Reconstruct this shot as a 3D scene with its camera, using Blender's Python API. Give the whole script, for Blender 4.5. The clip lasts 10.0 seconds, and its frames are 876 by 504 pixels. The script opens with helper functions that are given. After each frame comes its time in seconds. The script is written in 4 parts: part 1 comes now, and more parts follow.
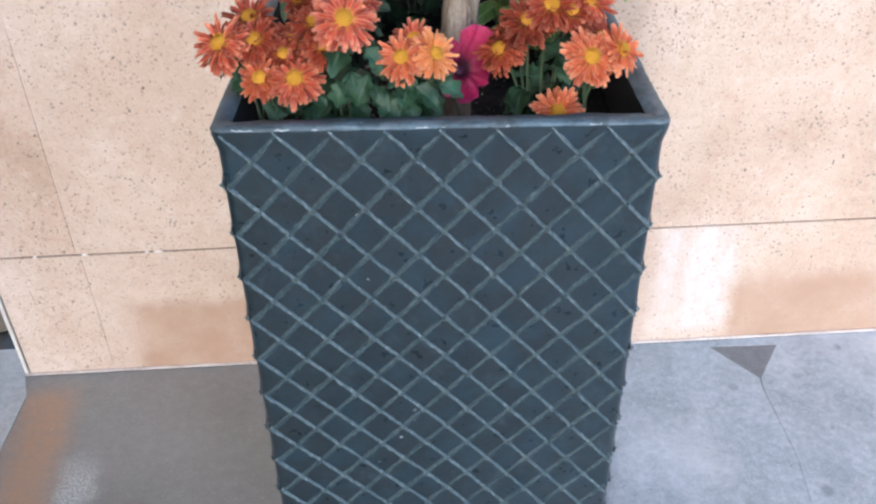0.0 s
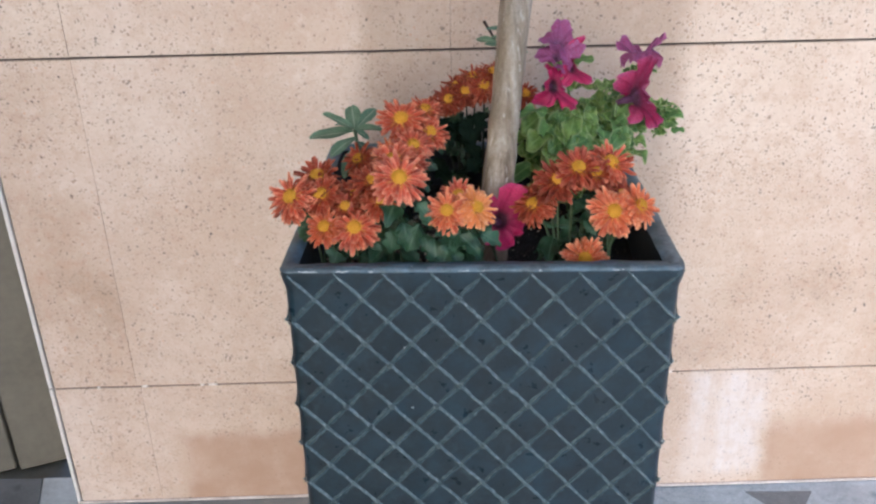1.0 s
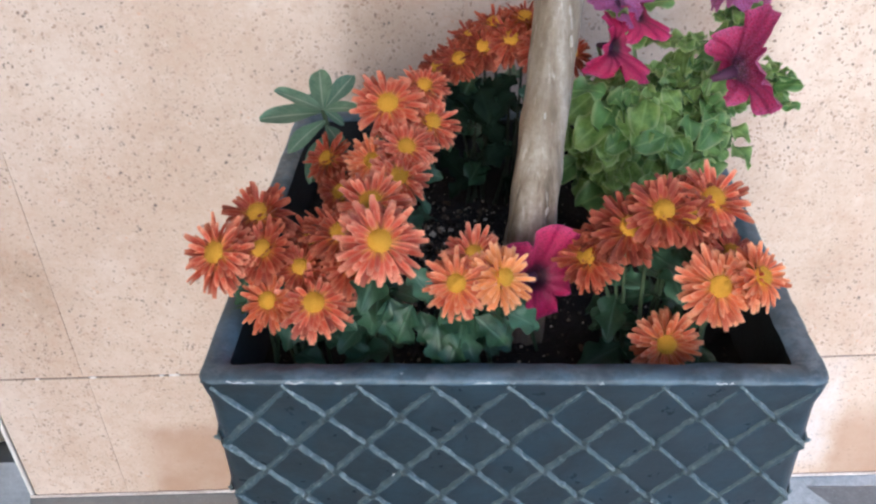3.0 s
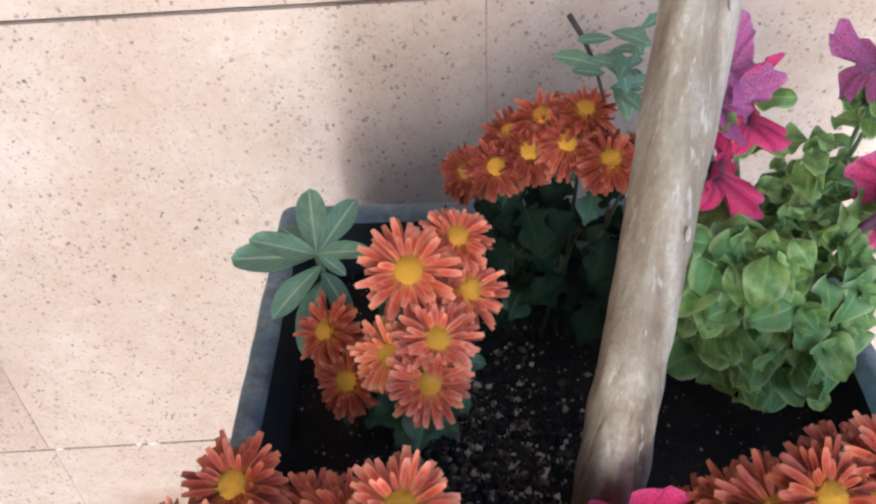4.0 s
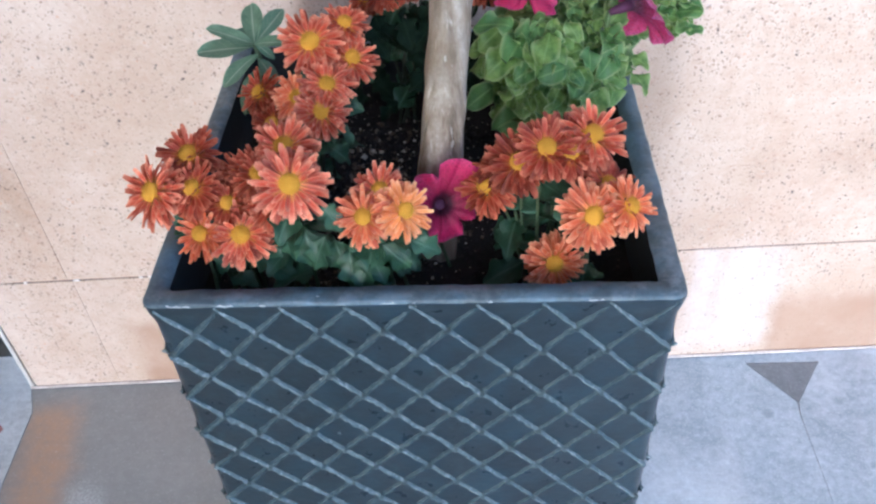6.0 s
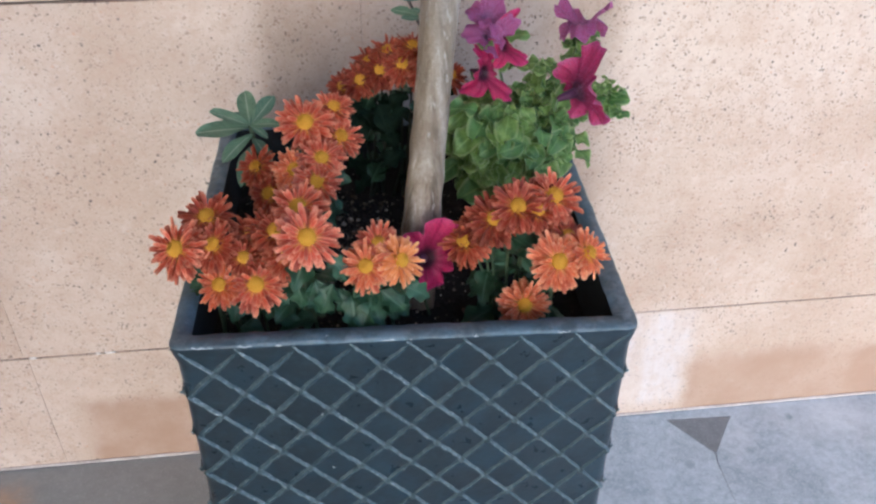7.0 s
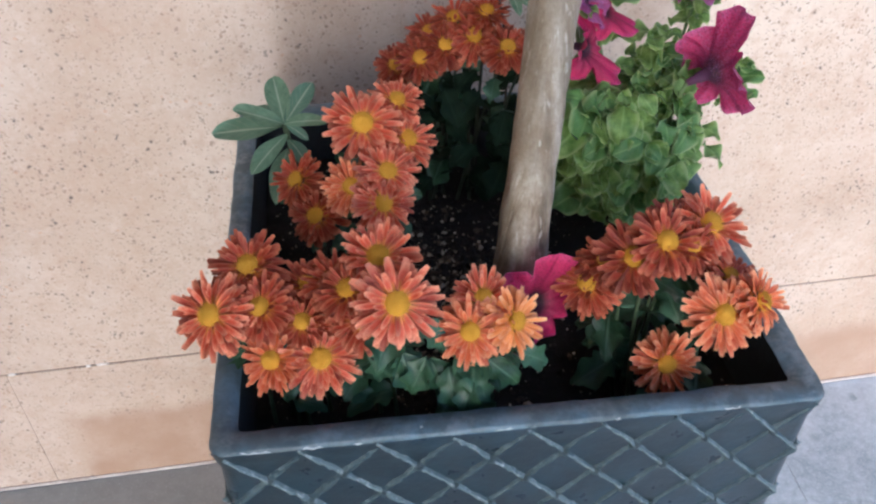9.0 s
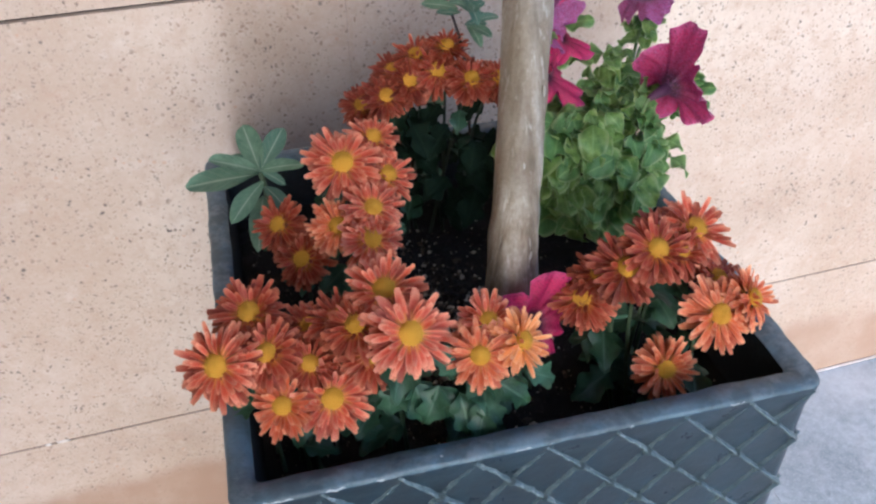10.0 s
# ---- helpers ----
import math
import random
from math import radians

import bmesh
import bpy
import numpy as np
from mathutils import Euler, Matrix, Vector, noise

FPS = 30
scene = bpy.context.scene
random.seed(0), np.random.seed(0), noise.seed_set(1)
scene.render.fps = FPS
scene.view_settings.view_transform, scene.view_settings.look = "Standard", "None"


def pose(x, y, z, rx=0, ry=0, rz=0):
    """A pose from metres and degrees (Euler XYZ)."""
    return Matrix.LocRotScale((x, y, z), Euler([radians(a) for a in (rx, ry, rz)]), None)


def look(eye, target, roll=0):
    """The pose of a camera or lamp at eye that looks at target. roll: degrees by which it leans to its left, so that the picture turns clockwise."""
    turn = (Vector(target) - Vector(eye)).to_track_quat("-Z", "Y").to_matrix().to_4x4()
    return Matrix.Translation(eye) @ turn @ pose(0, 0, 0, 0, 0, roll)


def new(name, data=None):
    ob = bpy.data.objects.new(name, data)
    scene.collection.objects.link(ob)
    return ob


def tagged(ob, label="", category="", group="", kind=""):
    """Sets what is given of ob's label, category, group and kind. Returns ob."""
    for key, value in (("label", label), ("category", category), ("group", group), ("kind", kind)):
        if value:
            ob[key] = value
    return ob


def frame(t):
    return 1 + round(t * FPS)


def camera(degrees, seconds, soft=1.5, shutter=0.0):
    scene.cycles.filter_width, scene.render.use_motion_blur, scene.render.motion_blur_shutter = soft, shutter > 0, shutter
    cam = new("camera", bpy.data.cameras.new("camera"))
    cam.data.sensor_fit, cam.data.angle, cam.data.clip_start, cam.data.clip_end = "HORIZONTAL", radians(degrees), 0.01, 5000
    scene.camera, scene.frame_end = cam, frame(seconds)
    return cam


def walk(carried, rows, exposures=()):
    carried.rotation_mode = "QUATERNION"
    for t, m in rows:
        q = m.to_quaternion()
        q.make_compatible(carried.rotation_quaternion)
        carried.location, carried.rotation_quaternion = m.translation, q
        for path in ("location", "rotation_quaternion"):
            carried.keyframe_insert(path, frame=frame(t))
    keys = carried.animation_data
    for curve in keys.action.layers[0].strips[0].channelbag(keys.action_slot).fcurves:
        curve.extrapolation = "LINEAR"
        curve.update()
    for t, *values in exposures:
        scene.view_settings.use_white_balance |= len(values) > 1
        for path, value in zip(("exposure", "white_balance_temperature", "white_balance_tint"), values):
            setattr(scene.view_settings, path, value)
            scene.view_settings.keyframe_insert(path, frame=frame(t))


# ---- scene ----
cam = camera(54.51, 10.0, 2.4)
PATH = [
    (0, (-0.0119, -0.6536, 1.0954), (0.0065, 0.4882, 0.2854), -0.70),
    (0.1, (-0.0107, -0.6608, 1.1151), (-0.0029, 0.5304, 0.3796), -0.26),
    (0.2, (-0.0100, -0.6687, 1.1406), (-0.0113, 0.5658, 0.4803), -0.36),
    (0.3, (-0.0151, -0.6825, 1.1567), (-0.0178, 0.5706, 0.5324), -0.44),
    (0.5, (-0.0128, -0.6972, 1.1421), (-0.0394, 0.5642, 0.5352), -0.90),
    (1, (-0.0159, -0.7384, 1.1353), (-0.0556, 0.5246, 0.5326), -1.21),
    (1.5, (-0.0693, -0.8308, 1.1217), (-0.0295, 0.4042, 0.4635), -1.91),
    (2, (-0.0867, -0.7839, 1.1295), (-0.0078, 0.4382, 0.4511), -0.89),
    (2.2, (-0.0614, -0.6970, 1.1319), (0.0163, 0.5227, 0.4490), -0.40),
    (3.3, (-0.0190, -0.2804, 1.1379), (-0.1120, 0.8243, 0.2830), -3.06),
    (3.5, (-0.0361, -0.2044, 1.1461), (-0.1273, 0.8766, 0.2612), -3.63),
    (4, (-0.0541, -0.1293, 1.1738), (-0.0982, 0.9183, 0.2461), -3.29),
    (4.5, (-0.0322, -0.1652, 1.2201), (-0.0515, 0.8786, 0.2873), -2.63),
    (5, (0.0227, -0.2491, 1.2355), (0.0068, 0.7979, 0.3062), -2.48),
    (5.5, (0.0597, -0.3422, 1.2025), (0.0290, 0.6812, 0.2477), -2.35),
    (5.7, (0.0620, -0.3661, 1.2048), (-0.0023, 0.6464, 0.2400), -3.60),
    (6.8, (-0.0157, -0.5410, 1.2348), (0.0026, 0.5473, 0.3543), -1.31),
    (7, (-0.0198, -0.5256, 1.2508), (0.0786, 0.5877, 0.4076), 0.80),
    (7.5, (0.0641, -0.4451, 1.2333), (0.0137, 0.6972, 0.4255), -4.18),
    (8, (0.1150, -0.3848, 1.2174), (-0.1184, 0.7081, 0.3741), -6.75),
    (8.5, (0.0217, -0.3526, 1.2012), (-0.0608, 0.7073, 0.2902), -0.50),
    (9, (-0.0992, -0.3150, 1.1992), (0.0383, 0.7203, 0.2669), 0.85),
    (9.5, (-0.1202, -0.3148, 1.2187), (0.1482, 0.7593, 0.3618), -0.71),
    (10, (-0.1460, -0.3163, 1.1945), (0.1155, 0.7432, 0.3175), -0.58),
]
exposure_rows = [(0.0, 0.97, 4880, 10), (0.5, 0.63, 4910, 10), (1.0, 0.67, 4970, 10), (1.5, 0.65, 4950, 10), (2.0, 0.65, 4900, 10), (3.5, 1.11, 4900, 10),
                 (4.0, 1.24, 4860, 10), (4.5, 1.2, 4750, 10), (5.0, 1.17, 4680, 10), (5.5, 1.21, 4540, 10), (7.0, 0.71, 4850, 10), (7.5, 0.71, 4900, 10),
                 (8.0, 0.96, 4900, 10), (8.5, 0.92, 4870, 10), (9.5, 0.83, 4830, 10), (10.0, 0.85, 4800, 10)]
walk(cam, [(t, look(eye, target, roll)) for t, eye, target, roll in PATH], exposure_rows)

# ---- light ----
SUN_FROM = Vector((-0.12, -0.93, 0.36)).normalized()
world = bpy.data.worlds.new("sky")
scene.world = world
world.use_nodes = True
wn = world.node_tree.nodes
sky = wn.new("ShaderNodeTexSky")
sky.sky_type, sky.sun_disc = "NISHITA", False
sky.sun_elevation = math.asin(SUN_FROM.z)
sky.sun_rotation = math.atan2(SUN_FROM.x, SUN_FROM.y)
sky.air_density, sky.dust_density = 1.0, 3.0
wn["Background"].inputs[1].default_value = 0.15
world.node_tree.links.new(sky.outputs[0], wn["Background"].inputs[0])
sun = new("sun", bpy.data.lights.new("sun", "SUN"))
sun.data.energy, sun.data.angle, sun.data.color = 0.84, radians(0.5), (1.0, 0.93, 0.82)
sun.matrix_basis = look(SUN_FROM * 20, (0, 0, 0))


# ---- materials ----
class Mat:
    """A node material with a few short ways to wire it."""

    def __init__(self, name, rough=0.6, metal=0.0):
        self.m = bpy.data.materials.new(name)
        self.m.use_nodes = True
        self.n, self.l = self.m.node_tree.nodes, self.m.node_tree.links
        self.p = self.n["Principled BSDF"]
        self.p.inputs["Roughness"].default_value = rough
        self.p.inputs["Metallic"].default_value = metal
        self.coord = self.n.new("ShaderNodeTexCoord")

    def put(self, value, socket):
        if hasattr(value, "is_output"):
            self.l.new(value, socket)
        elif isinstance(value, tuple) and len(value) == 3 and socket.type == "RGBA":
            socket.default_value = (*value, 1)
        else:
            socket.default_value = value

    def noise(self, scale, detail=4, rough=0.6, stretch=None, what="Object"):
        x = self.n.new("ShaderNodeTexNoise")
        x.inputs["Scale"].default_value, x.inputs["Detail"].default_value = scale, detail
        x.inputs["Roughness"].default_value = rough
        src = self.coord.outputs[what]
        if stretch:
            mp = self.n.new("ShaderNodeMapping")
            mp.inputs["Scale"].default_value = stretch
            self.l.new(src, mp.inputs[0])
            src = mp.outputs[0]
        self.l.new(src, x.inputs["Vector"])
        return x.outputs[0]

    def cells(self, scale, jitter=1.0, feature="F1"):
        x = self.n.new("ShaderNodeTexVoronoi")
        x.feature = feature
        x.inputs["Scale"].default_value, x.inputs["Randomness"].default_value = scale, jitter
        self.l.new(self.coord.outputs["Object"], x.inputs["Vector"])
        return x.outputs[0]

    def ramp(self, fac, stops, smooth=False):
        x = self.n.new("ShaderNodeValToRGB")
        if smooth:
            x.color_ramp.interpolation = "EASE"
        e = x.color_ramp.elements
        while len(e) < len(stops):
            e.new(0.5)
        for k, (at, c) in zip(e, stops):
            k.position, k.color = at, ((*c, 1) if isinstance(c, tuple) else (c, c, c, 1))
        self.l.new(fac, x.inputs[0])
        return x.outputs[0]

    def mix(self, fac, a, b, how="MIX"):
        x = self.n.new("ShaderNodeMix")
        x.data_type, x.blend_type = "RGBA", how
        self.put(fac, x.inputs[0]), self.put(a, x.inputs[6]), self.put(b, x.inputs[7])
        return x.outputs[2]

    def calc(self, how, a, b=0.0, c=0.0):
        x = self.n.new("ShaderNodeMath")
        x.operation = how
        for v, s in zip((a, b, c), x.inputs):
            self.put(v, s)
        return x.outputs[0]

    def random(self):
        return self.n.new("ShaderNodeObjectInfo").outputs["Random"]

    def island(self):
        return self.n.new("ShaderNodeNewGeometry").outputs["Random Per Island"]

    def axes(self, what="Object"):
        x = self.n.new("ShaderNodeSeparateXYZ")
        self.l.new(self.coord.outputs[what], x.inputs[0])
        return x.outputs

    def colour(self, c):
        self.put(c, self.p.inputs["Base Color"])
        return self

    def rough(self, c):
        self.put(c, self.p.inputs["Roughness"])
        return self

    def bump(self, height, strength=0.3, distance=0.002):
        x = self.n.new("ShaderNodeBump")
        x.inputs["Strength"].default_value, x.inputs["Distance"].default_value = strength, distance
        self.l.new(height, x.inputs["Height"])
        self.l.new(x.outputs[0], self.p.inputs["Normal"])
        return self

    def glow_through(self, colour, amount):
        """Light that comes through a thin leaf or petal."""
        t = self.n.new("ShaderNodeBsdfTranslucent")
        self.put(colour, t.inputs[0])
        x = self.n.new("ShaderNodeMixShader")
        x.inputs[0].default_value = amount
        self.l.new(self.p.outputs[0], x.inputs[1])
        self.l.new(t.outputs[0], x.inputs[2])
        self.l.new(x.outputs[0], self.n["Material Output"].inputs[0])
        return self


def window(m, value, low, high, soft):
    """1 between low and high, with soft ends."""
    a = m.n.new("ShaderNodeMapRange")
    a.interpolation_type = "SMOOTHSTEP"
    m.put(value, a.inputs[0])
    a.inputs[1].default_value, a.inputs[2].default_value = low - soft, low + soft
    b = m.n.new("ShaderNodeMapRange")
    b.interpolation_type = "SMOOTHSTEP"
    m.put(value, b.inputs[0])
    b.inputs[1].default_value, b.inputs[2].default_value = high - soft, high + soft
    b.inputs[3].default_value, b.inputs[4].default_value = 1, 0
    return m.calc("MULTIPLY", a.outputs[0], b.outputs[0])


def stone_material(name):
    """Pinkish beige speckled stone, with low brown patches and a lime run near the ground."""
    m = Mat(name, 0.55)
    cloud = m.noise(3.5, 5, 0.6)
    fine = m.noise(160, 3, 0.7)
    base = m.ramp(cloud, [(0.30, (0.31, 0.200, 0.120)), (0.5, (0.52, 0.395, 0.295)), (0.68, (0.64, 0.525, 0.425))])
    # broad pale patches put dappled sunlight into the stone colour
    base = m.mix(m.ramp(m.noise(1.3, 3, 0.5), [(0.46, 0.0), (0.58, 0.7)]), base, (0.70, 0.58, 0.45))
    base = m.mix(m.ramp(m.noise(2.3, 3, 0.5), [(0.49, 0.0), (0.64, 0.75)]), base, (0.38, 0.25, 0.155))
    base = m.mix(0.35, base, m.ramp(fine, [(0.3, (0.48, 0.34, 0.24)), (0.7, (0.66, 0.53, 0.43))]))
    # dark and rusty grains of uneven outline, thicker in some places than in others
    bent = m.n.new("ShaderNodeVectorMath")
    bent.operation = "MULTIPLY_ADD"
    wobble = m.n.new("ShaderNodeTexNoise")
    wobble.inputs["Scale"].default_value, wobble.inputs["Detail"].default_value = 130, 2
    m.l.new(m.coord.outputs["Object"], wobble.inputs["Vector"])
    m.l.new(wobble.outputs["Color"], bent.inputs[0])
    bent.inputs[1].default_value = (0.009, 0.009, 0.009)
    m.l.new(m.coord.outputs["Object"], bent.inputs[2])
    cell = m.n.new("ShaderNodeTexVoronoi")
    cell.inputs["Scale"].default_value = 200
    m.l.new(bent.outputs[0], cell.inputs["Vector"])
    near = cell.outputs["Distance"]
    pick = m.n.new("ShaderNodeSeparateColor")
    m.l.new(cell.outputs["Color"], pick.inputs[0])
    thick = m.ramp(m.noise(5, 3), [(0.38, 0.34), (0.62, 0.90)])
    speck = m.calc("LESS_THAN", near, m.calc("MULTIPLY_ADD", pick.outputs[1], 0.36, 0.05))
    keep = m.calc("GREATER_THAN", pick.outputs[0], thick)
    speck = m.calc("MULTIPLY", speck, keep)
    base = m.mix(m.calc("MULTIPLY", speck, m.ramp(m.noise(35, 3), [(0.35, 0.5), (0.58, 1.0)])), base, m.ramp(m.noise(60, 1), [(0.40, (0.075, 0.050, 0.040)), (0.56, (0.30, 0.18, 0.11))]))
    cell2 = m.n.new("ShaderNodeTexVoronoi")
    cell2.inputs["Scale"].default_value = 330
    m.l.new(bent.outputs[0], cell2.inputs["Vector"])
    pick2 = m.n.new("ShaderNodeSeparateColor")
    m.l.new(cell2.outputs["Color"], pick2.inputs[0])
    grit = m.calc("MULTIPLY", m.calc("LESS_THAN", cell2.outputs["Distance"], 0.42), m.calc("GREATER_THAN", pick2.outputs[0], m.ramp(m.noise(7, 4), [(0.38, 0.68), (0.62, 0.98)])))
    base = m.mix(m.calc("MULTIPLY", grit, 0.5), base, (0.22, 0.14, 0.095))
    base = m.mix(m.ramp(m.noise(11, 5, 0.65), [(0.5, 0.0), (0.75, 0.45)]), base, (0.46, 0.315, 0.215))
    base = m.mix(m.ramp(m.noise(42, 4, 0.7), [(0.48, 0.0), (0.68, 0.55)]), base, (0.44, 0.28, 0.18))
    base = m.mix(m.ramp(m.noise(30, 4, 0.7), [(0.55, 0.0), (0.75, 0.45)]), base, (0.70, 0.61, 0.52))
    rust = m.calc("MULTIPLY", m.calc("LESS_THAN", m.cells(70), 0.16), m.calc("GREATER_THAN", m.noise(30, 2), 0.58))
    base = m.mix(m.calc("MULTIPLY", rust, 0.45), base, (0.50, 0.24, 0.12))
    x, y, z = m.axes()
    wob = m.calc("MULTIPLY", m.calc("SUBTRACT", m.noise(14, 4), 0.5), 0.05)
    zz = m.calc("ADD", z, wob)
    low_brown_l = m.calc("MULTIPLY", window(m, zz, -0.1, 0.157, 0.02), window(m, m.calc("ADD", x, wob), -0.543, 0.30, 0.028))
    low_brown_r = m.calc("MULTIPLY", window(m, zz, -0.1, 0.150, 0.03), window(m, m.calc("ADD", x, wob), 0.555, 1.6, 0.02))
    low_brown = m.calc("MAXIMUM", low_brown_l, low_brown_r)
    base = m.mix(m.calc("MULTIPLY", low_brown, m.ramp(m.noise(9, 5, 0.65), [(0.34, 0.60), (0.60, 1.0)])), base, (0.36, 0.21, 0.125))
    streak = m.noise(1.0, 5, 0.7, (24, 24, 3.5))
    run = m.calc("MULTIPLY", window(m, m.calc("ADD", x, m.calc("MULTIPLY", wob, 1.3)), 0.400, 0.542, 0.02), window(m, z, 0.03, 0.262, 0.015))
    run = m.calc("MULTIPLY", run, m.calc("MULTIPLY", m.ramp(streak, [(0.40, 0.35), (0.58, 1.0)]), m.ramp(m.noise(38, 4, 0.7), [(0.35, 0.5), (0.55, 1.0)])))
    base = m.mix(m.calc("MULTIPLY", run, 0.50), base, (0.70, 0.675, 0.69))
    base = m.mix(m.ramp(m.random(), [(0.0, 0.0), (1.0, 0.14)]), base, (0.72, 0.62, 0.52))
    m.colour(base).rough(m.ramp(cloud, [(0.3, 0.5), (0.7, 0.68)]))
    return m.bump(m.calc("ADD", m.noise(220, 3), m.calc("MULTIPLY", speck, -0.8)), 0.25, 0.0015).m


def plain_rough(name, low, high, scale=30, rough=0.8, bump=0.3, dist=0.002):
    m = Mat(name, rough)
    a, b = m.noise(scale, 5, 0.65), m.noise(scale * 9, 3, 0.7)
    base = m.mix(0.4, m.ramp(a, [(0.3, low), (0.7, high)]), m.ramp(b, [(0.3, low), (0.7, high)]))
    return m.colour(base).bump(b, bump, dist).m


def paving_material(name, low, high, tint):
    m = Mat(name, 0.6)
    a, b, c = m.noise(6, 6, 0.65), m.noise(75, 4, 0.7), m.noise(260, 2, 0.7)
    base = m.ramp(a, [(0.3, low), (0.7, high)])
    base = m.mix(0.45, base, m.ramp(b, [(0.35, low), (0.65, high)]))
    base = m.mix(m.ramp(m.noise(2.6, 5, 0.65), [(0.48, 0.0), (0.66, 0.55)]), base, tint)
    base = m.mix(m.ramp(m.noise(13, 5, 0.7), [(0.50, 0.0), (0.72, 0.5)]), base, low)
    base = m.mix(m.ramp(c, [(0.55, 0.0), (0.72, 0.5)]), base, tint)
    spots = m.calc("MULTIPLY", m.ramp(m.cells(16), [(0.12, 1.0), (0.24, 0.0)]), m.calc("GREATER_THAN", m.noise(9, 2), 0.52))
    base = m.mix(m.calc("MULTIPLY", spots, 0.65), base, tuple(0.8 * v for v in low))
    return m.colour(base).rough(m.ramp(a, [(0.3, 0.42), (0.7, 0.7)])).bump(b, 0.6, 0.002).m


def stained_paving_material():
    """Smooth grey stone with a soft rust stain and a worn pale patch beside it."""
    m = Mat("stained_grey_stone", 0.5)
    a, b, c = m.noise(5, 6, 0.65), m.noise(60, 4, 0.7), m.noise(240, 2, 0.7)
    base = m.mix(0.35, m.ramp(a, [(0.3, (0.21, 0.205, 0.19)), (0.7, (0.35, 0.34, 0.325))]), m.ramp(b, [(0.35, (0.24, 0.24, 0.23)), (0.65, (0.35, 0.345, 0.335))]))
    x, y, z = m.axes()
    wob = m.calc("MULTIPLY", m.calc("SUBTRACT", m.noise(9, 4), 0.5), 0.10)
    xx = m.calc("ADD", m.calc("ADD", x, wob), m.calc("MULTIPLY", y, 0.10))
    rust = m.calc("MULTIPLY", window(m, xx, -0.690, -0.604, 0.030), window(m, m.calc("ADD", y, wob), -0.9, 0.49, 0.03))
    base = m.mix(m.calc("MULTIPLY", rust, m.ramp(b, [(0.3, 0.55), (0.7, 0.95)])), base, (0.46, 0.29, 0.18))
    worn = m.calc("MULTIPLY", window(m, xx, -0.592, -0.538, 0.018), window(m, m.calc("ADD", y, wob), -0.9, 0.30, 0.05))
    base = m.mix(m.calc("MULTIPLY", worn, m.ramp(c, [(0.4, 0.15), (0.6, 0.8)])), base, (0.66, 0.67, 0.66))
    base = m.mix(m.ramp(c, [(0.60, 0.0), (0.74, 0.4)]), base, (0.55, 0.55, 0.54))
    return m.colour(base).rough(m.ramp(a, [(0.3, 0.35), (0.7, 0.6)])).bump(b, 0.25, 0.0012).m


def planter_material(name, low, high, dust, dust_at, rough, coat=0.0):
    m = Mat(name, rough)
    a, b, c = m.noise(9, 5, 0.6), m.noise(55, 4, 0.7), m.noise(240, 3, 0.7)
    base = m.ramp(a, [(0.3, low), (0.7, high)])
    base = m.mix(0.25, base, m.ramp(c, [(0.3, low), (0.7, high)]))
    chalk = m.calc("MULTIPLY", m.ramp(b, [(dust_at, 0.0), (dust_at + 0.18, 1.0)]), m.ramp(m.noise(7, 3), [(0.4, 0.15), (0.65, 0.9)]))
    base = m.mix(m.calc("MULTIPLY", chalk, 0.55), base, dust)
    base = m.mix(m.ramp(m.noise(24, 5, 0.65), [(0.46, 0.0), (0.64, 0.8)]), base, tuple(1.7 * v * k for v, k in zip(high, (0.90, 1.0, 1.10))))
    base = m.mix(m.ramp(m.noise(22, 3, 0.6), [(0.50, 0.0), (0.75, 0.45)]), base, tuple(v * 0.55 for v in low))
    x, y, z = m.axes()
    drip = m.calc("MULTIPLY", m.calc("LESS_THAN", m.cells(48), m.calc("MULTIPLY", m.noise(25, 2), 0.22)), m.calc("GREATER_THAN", m.noise(19, 2), 0.55))
    drip = m.calc("MULTIPLY", drip, window(m, x, -0.085, -0.03, 0.012))
    base = m.mix(m.calc("MULTIPLY", drip, 0.8), base, (0.55, 0.58, 0.57))
    m.colour(base).rough(m.ramp(b, [(0.3, rough - 0.1), (0.7, rough + 0.12)]))
    m.p.inputs["Specular IOR Level"].default_value = 0.6
    m.p.inputs["Coat Weight"].default_value, m.p.inputs["Coat Roughness"].default_value = coat, 0.35
    return m.bump(m.calc("ADD", m.calc("MULTIPLY", a, 1.5), m.calc("MULTIPLY", b, 0.5)), 0.55, 0.003).m


def rib_material(name, low, high, worn, bare):
    """Cast rope: slate paint rubbed to pale grey on the high spots, broken up finely."""
    m = Mat(name, 0.55)
    a, b, c = m.noise(26, 4, 0.6), m.noise(210, 3, 0.75), m.noise(85, 4, 0.7)
    base = m.mix(0.5, m.ramp(a, [(0.3, low), (0.7, high)]), m.ramp(b, [(0.32, low), (0.68, high)]))
    rub = m.calc("MULTIPLY", m.ramp(b, [(bare, 0.0), (bare + 0.20, 1.0)]), m.ramp(c, [(0.36, 0.2), (0.62, 1.0)]))
    base = m.mix(m.calc("MULTIPLY", rub, 0.85), base, worn)
    return m.colour(base).rough(m.ramp(c, [(0.3, 0.42), (0.7, 0.7)])).bump(m.calc("ADD", b, m.calc("MULTIPLY", c, 1.5)), 0.9, 0.0022).m


